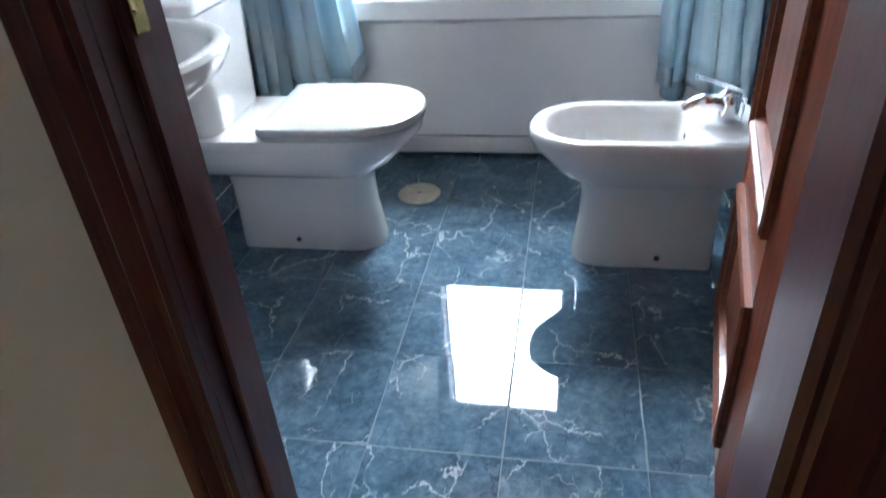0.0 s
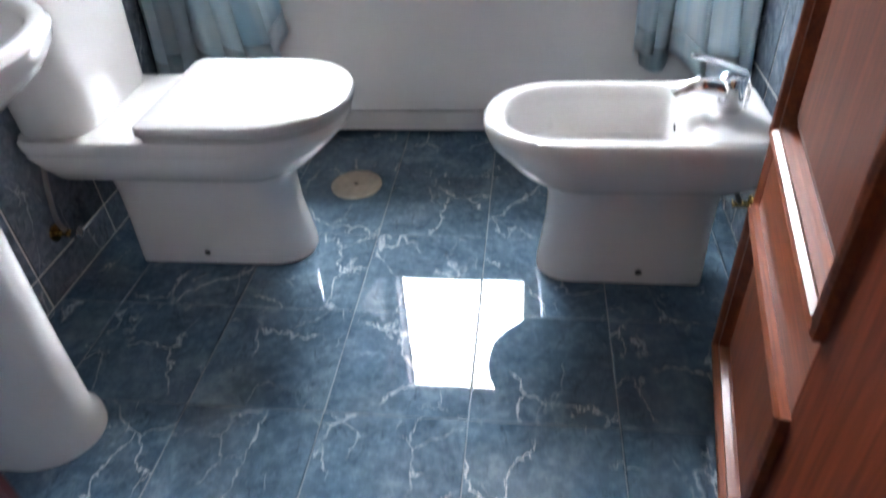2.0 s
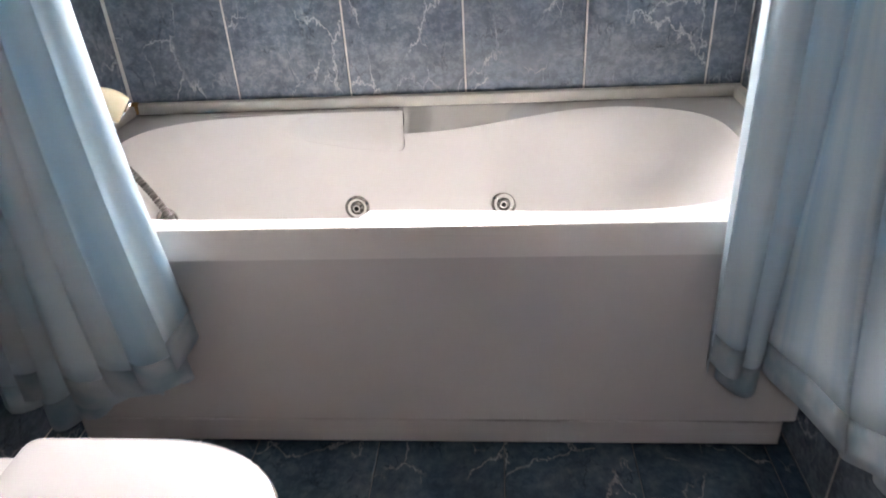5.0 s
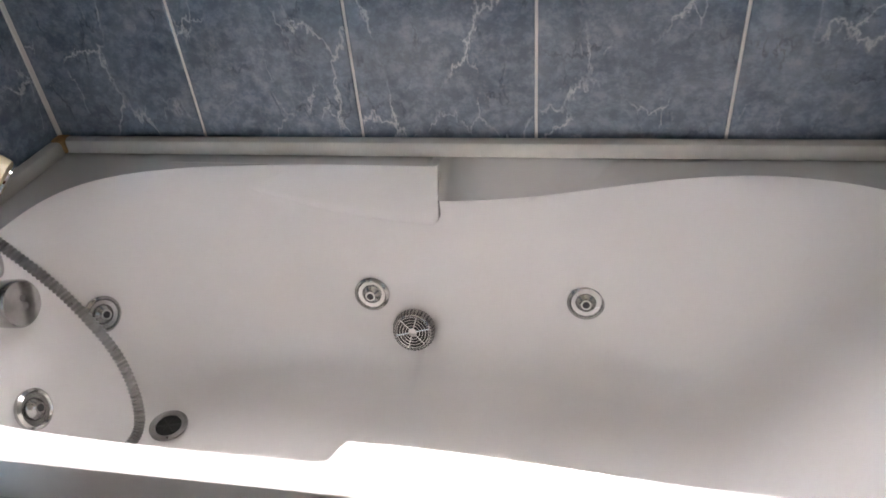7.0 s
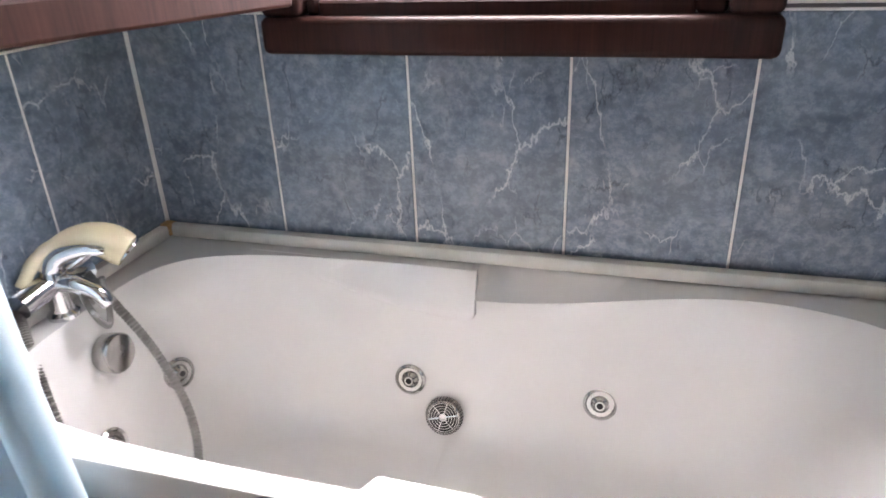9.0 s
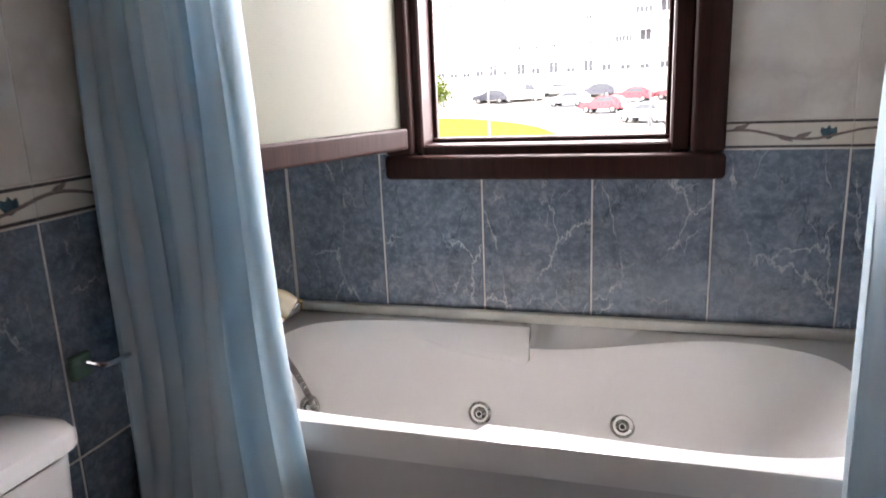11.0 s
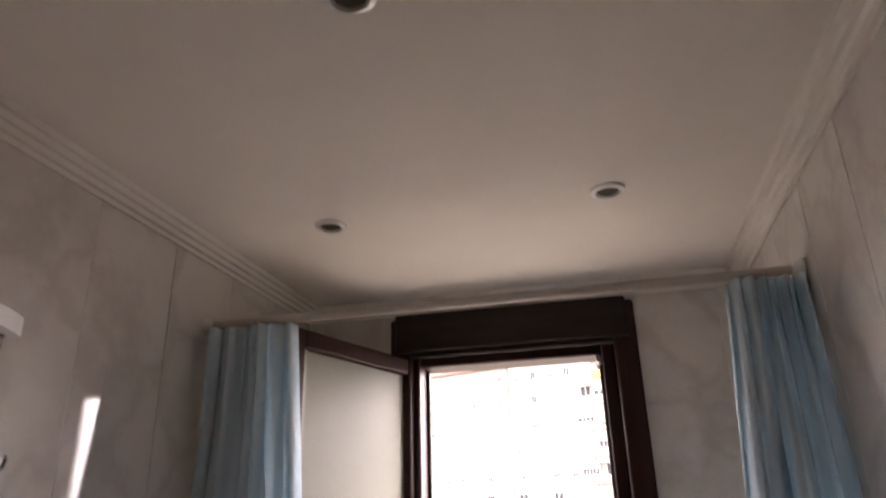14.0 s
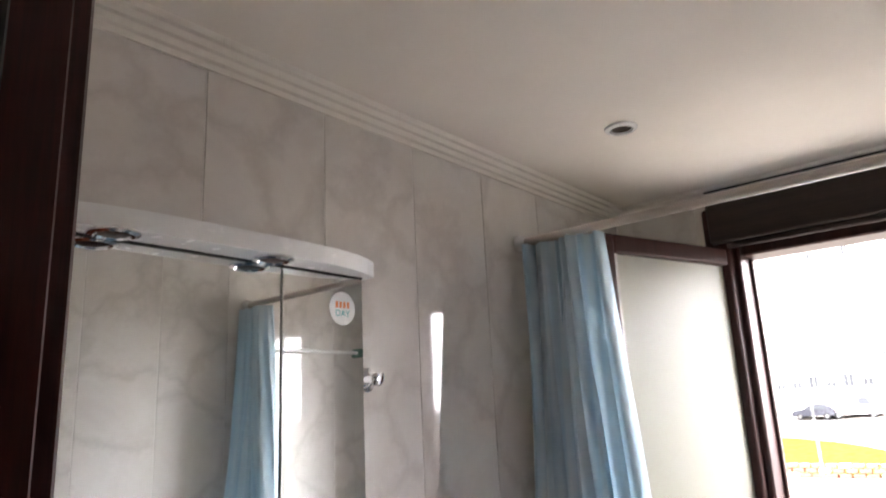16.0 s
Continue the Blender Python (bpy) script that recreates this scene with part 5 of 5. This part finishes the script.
def block(name, label, x0, x1, y, z0, eaves, ridge, floors, cols, glazed=()):
    b = empty(name, label, "apartment building", "flats across the street", (-12.7, 94.9, 0), -17.3)
    part("wall", box(x0, x1, y, y + 12, z0 - 4, eaves, 0.02), M_FACADE, b, "", False)
    bm = bmesh.new()
    loft(bm, [[Vector(p) for p in ((x, y - 0.7, eaves), (x, y - 0.6, eaves + 0.25), (x, y + 6, ridge), (x, y + 12.6, eaves + 0.25), (x, y + 12.6, eaves))] for x in (x0 - 0.3, x1 + 0.3)])
    roof = part("roof", bm, M_ROOF, b, "brown tiled roof", False)
    for cx in (x0 + 4, (x0 + x1) / 2, x1 - 4):
        part("chimney", box(cx - 0.6, cx + 0.6, y + 4.4, y + 5.6, ridge - 1.5, ridge + 1.0, 0.05), M_FACADE, roof, "", False)
    fh = (eaves - z0) / floors
    bay = 0.47 * (x1 - x0) / cols
    for f in range(floors):
        part("string_course", box(x0 - 0.05, x1 + 0.05, y - 0.09, y, z0 + fh * f - 0.12, z0 + fh * f + 0.06, 0.02), M_FACADE, b, "", False)
        for k in range(cols):
            cx = x0 + (x1 - x0) * (k + 0.5) / cols
            if k in glazed and f > 0:
                part("balcony_front", box(cx - bay, cx + bay, y - 0.9, y, z0 + fh * f + 0.05, z0 + fh * f + 1.0, 0.02), M_YELLOW if (f + 2 * k) % 7 == 1 else M_FACADE, b, "enclosed balcony front", False)
                part("balcony_roof", box(cx - bay, cx + bay, y - 0.9, y, z0 + fh * f + 2.4, z0 + fh * f + 2.6, 0.02), M_FACADE, b, "", False)
                if (3 * f + 5 * k) % 4 == 0:
                    facade_window(b, cx, y, z0 + fh * f + 1.02, 1.3, 1.3, 1)
                else:
                    facade_window(b, cx, y - 0.8, z0 + fh * f + 1.02, 2 * bay - 0.2, 1.35, 2 + (f + k) % 3, (0.45, 0.95, 0.6)[(f + 2 * k) % 3])
            else:
                facade_window(b, cx, y - 0.0, z0 + fh * f + 0.95, 0.75 if f else 1.2, 1.0 if f else 1.4, 1, (0.0, 0.6, 0.95, 0.45, 0.0, 0.95, 0.6)[(3 * f + 5 * k + k * k) % 7])
    return b


block("apartment_building", "long pale apartment building with a brown roof", -40, -0.6, 0.6, 1.7, 20.9, 24.4, 6, 18)
block("apartment_building", "pale apartment building with glazed balconies", 0, 34, 0, 1.7, 21.0, 24.9, 6, 14, (4, 5, 6, 7, 8))


def street_lamp(x, y, h):
    s = empty("street_lamp", "tall grey street lamp with a curved arm", "street lamp", "street lamps", (x, y, ground_z(x, y)))
    part("pole", sweep(bmesh.new(), [(0, 0, 0), (0, 0, 0.8), (0, 0, h)], [0.11, 0.07, 0.05], 10), M_IRON, s)
    part("arm", sweep(bmesh.new(), spline([(0, 0, h), (0.2, 0, h + 0.45), (0.8, 0, h + 0.5), (1.2, 0, h + 0.1)], 5), 0.04, 8), M_IRON, s)
    part("lantern", lathe(bmesh.new(), [(0.05, 0.25), (0.12, 0.2), (0.30, -0.15), (0.26, -0.22), (0.001, -0.22)], pose(1.2, 0, h - 0.1), 16), M_IRON, s)


street_lamp(0.65, 51.8, 9.0)
street_lamp(-1.6, 85.5, 10.0)
street_lamp(-6.7, 33.2, 4.3)


def bush(x, y, r, seed):
    rnd = random.Random(seed)
    t = empty("tree", "small green tree beside the street", "tree", "", (x, y, ground_z(x, y)))
    part("trunk", sweep(bmesh.new(), [(0, 0, 0), (0.05, 0, 0.8), (0, 0.05, 1.8)], [0.14, 0.10, 0.05], 8), M_HEDGE, t)
    bm = bmesh.new()
    for _ in range(900):
        d = Vector((rnd.gauss(0, 1), rnd.gauss(0, 1), rnd.gauss(0, 1))).normalized() * r * rnd.uniform(0.35, 1.0) * (0.8 + 0.35 * rnd.random())
        c = Vector((d.x, d.y, 2.0 + d.z * 0.9))
        q = Euler((rnd.uniform(0, 6), rnd.uniform(0, 6), rnd.uniform(0, 6))).to_matrix()
        vs = [bm.verts.new(c + q @ Vector(p)) for p in ((-0.18, 0, 0), (0, -0.09, 0.02), (0.18, 0, 0), (0, 0.09, 0.02))]
        bm.faces.new(vs)
    part("crown", bm, M_GRASS, t, "loose leafy crown", False)


bush(-20.5, 70, 1.9, 1)
bush(-24.0, 74, 1.6, 2)

# a shallow scratch in the hall wall's paint
scratch = spline([(-0.12, 0.655, 0.277), (-0.07, 0.655, 0.294), (-0.039, 0.655, 0.265), (-0.03, 0.655, 0.241), (-0.036, 0.655, 0.213)], 6)
part("scratch", sweep(bmesh.new(), scratch, [0.0007 + 0.0014 * i / len(scratch) for i in range(len(scratch))], 5), M_VINE, wall_door, "curved scratch in the paint", False)

# ---- tiles: the many small pieces last ----
tile_meshes = {}


def tile_mesh(w, h, mat):
    key = (round(w, 3), round(h, 3), mat.name)
    if key not in tile_meshes:
        bm = bmesh.new()
        b = 0.0016
        loft(bm, [[Vector((x * (w / 2 - d), y * (h / 2 - d), z)) for x, y in ((-1, -1), (1, -1), (1, 1), (-1, 1))] for d, z in ((0, -0.006), (0, -b), (b, 0))], True, True)
        me = bpy.data.meshes.new("tile")
        bm.to_mesh(me)
        bm.free()
        me.materials.append(mat)
        tile_meshes[key] = me
    return tile_meshes[key]


tile_rnd = random.Random(7)


def lay(parent, rects, mat, place, gap, gap_v=None, slope=lambda v: 0.0):
    for u0, u1, v0, v1 in rects:
        if u1 - u0 < 0.02 or v1 - v0 < 0.012:
            continue
        ob = new("tile", tile_mesh(u1 - u0 - gap, v1 - v0 - (gap if gap_v is None else gap_v), mat))
        ob.parent = parent
        t = pose(0, 0, 0, slope((v0 + v1) / 2) + tile_rnd.uniform(-0.06, 0.06), tile_rnd.uniform(-0.06, 0.06), 0)
        ob.matrix_basis = place((u0 + u1) / 2, (v0 + v1) / 2) @ t


def grid(us, vs, hole=None):
    out = []
    for u0, u1 in zip(us, us[1:]):
        for v0, v1 in zip(vs, vs[1:]):
            if hole is None or u1 <= hole[0] or u0 >= hole[1] or v1 <= hole[2] or v0 >= hole[3]:
                out.append((u0, u1, v0, v1))
                continue
            a, b, c, d = hole
            if u0 < a:
                out.append((u0, a, v0, v1))
            if u1 > b:
                out.append((b, u1, v0, v1))
            m0, m1 = max(u0, a), min(u1, b)
            if v0 < c:
                out.append((m0, m1, v0, c))
            if v1 > d:
                out.append((m0, m1, d, v1))
    return out


def joints(lo, hi, first, step):
    k = math.ceil((lo - first) / step + 1e-6)
    out = [lo]
    while first + k * step < hi - 1e-6:
        out.append(first + k * step)
        k += 1
    return out + [hi]


place_back = lambda u, v: Matrix.Translation((u, YB, v)) @ pose(0, 0, 0, 90, 0, 0)
place_left = lambda u, v: Matrix.Translation((XL, u, v)) @ pose(0, 0, 0, 90, 0, 90)
place_right = lambda u, v: Matrix.Translation((XR, u, v)) @ pose(0, 0, 0, 90, 0, -90)
place_door = lambda u, v: Matrix.Translation((u, YD, v)) @ pose(0, 0, 0, 90, 0, 180)
place_floor = lambda u, v: Matrix.Translation((u, v, 0))
WIN = (CX0 + 0.02, CX1 - 0.02, CZ0 + 0.02, CZ1 - 0.01)
DOOR = (DX0 - 0.02, DX1 + 0.02, -1, DH + 0.02)
for wall, place, us, zb, low, hole in (
        (wall_back, place_back, joints(XL, XR, 0.0, 0.32), 1.125, 0.625, WIN),
        (wall_left, place_left, joints(YD, YB, 1.623, 0.317), 1.095, 0.595, None),
        (wall_right, place_right, joints(YD, YB, 1.713, 0.317), 1.10, 0.405, None),
        (wall_door, place_door, joints(XL, XR, 0.0, 0.32), 1.10, 0.60, DOOR)):
    lay(wall, grid(us, [0.0, low - 0.5 if low > 0.5 else 0.002, low, zb] if low > 0.5 else [0.0, low, 0.905, zb], hole if hole is DOOR else None), M_WALL_BLUE, place, 0.0052)
    lay(wall, grid(us, [zb + 0.075, 2.515], hole), M_CREAM, place, 0.0022, 0.0004)
    strip = grid(us, [zb, zb + 0.075], hole if hole is None or hole is DOOR else (hole[0], hole[1], 0, 3))
    lay(wall, strip, M_BORDER, place, 0.002)
    for u0, u1, v0, v1 in strip:
        w = u1 - u0
        if w < 0.05:
            continue
        fr = place((u0 + u1) / 2, v0)
        for dz in (0.003, 0.0655):
            bm = box(-w / 2 + 0.001, w / 2 - 0.001, dz, dz + 0.0065, 0.0, 0.0012)
            ob = finish("border_line", bm, M_LINE, wall)
            ob.matrix_basis = fr
        stem = [fr @ Vector((-w / 2 + w * t, 0.037 + 0.013 * math.sin(2 * math.pi * t * w / 0.32 + 0.5), 0.0008)) for t in (k / 16 for k in range(17))]
        ob = finish("vine", sweep(bmesh.new(), stem, 0.0034, 6), M_VINE, wall)
        for t, s in ((0.12, 1), (0.45, -1), (0.58, 1)):
            if w < 0.2:
                break
            bm = bmesh.new()
            cx, cy = -w / 2 + w * t, 0.037 + 0.013 * math.sin(2 * math.pi * t * w / 0.32 + 0.5)
            pts = [(0, 0), (0.010, 0.010 * s), (0.024, 0.014 * s), (0.042, 0.017 * s), (0.031, 0.004 * s), (0.014, -0.001 * s)]
            loft(bm, [[fr @ Vector((cx + a, cy + b, z)) for a, b in pts] for z in (0.0, 0.0014)])
            finish("leaf", bm, M_VINE, wall)
        if w > 0.2:
            for a0 in (-0.5, 0.0, 0.5):
                bm = bmesh.new()
                cx, cy = w / 2 - 0.055, 0.022
                pts = [(0, 0), (0.007, 0.012), (0.008, 0.026), (0.0, 0.036), (-0.008, 0.026), (-0.007, 0.012)]
                loft(bm, [[fr @ Vector((cx + a * math.cos(a0) + b * math.sin(a0), cy + b * math.cos(a0) - a * math.sin(a0), z)) for a, b in pts] for z in (0.0, 0.0014 + 0.0004 * abs(a0))])
                finish("petal", bm, M_BUD, wall)


def floor_slope(y):
    """The rows do not lie dead level: each one rises a little away from the door, most of all the second one."""
    return 0.62 if 1.05 < y < 1.354 else 0.30


lay(floor, grid(joints(XL, XR, 0.113, 0.297), joints(0.757, 2.60, 1.052, 0.302)), M_FLOOR, place_floor, 0.0024, None, floor_slope)
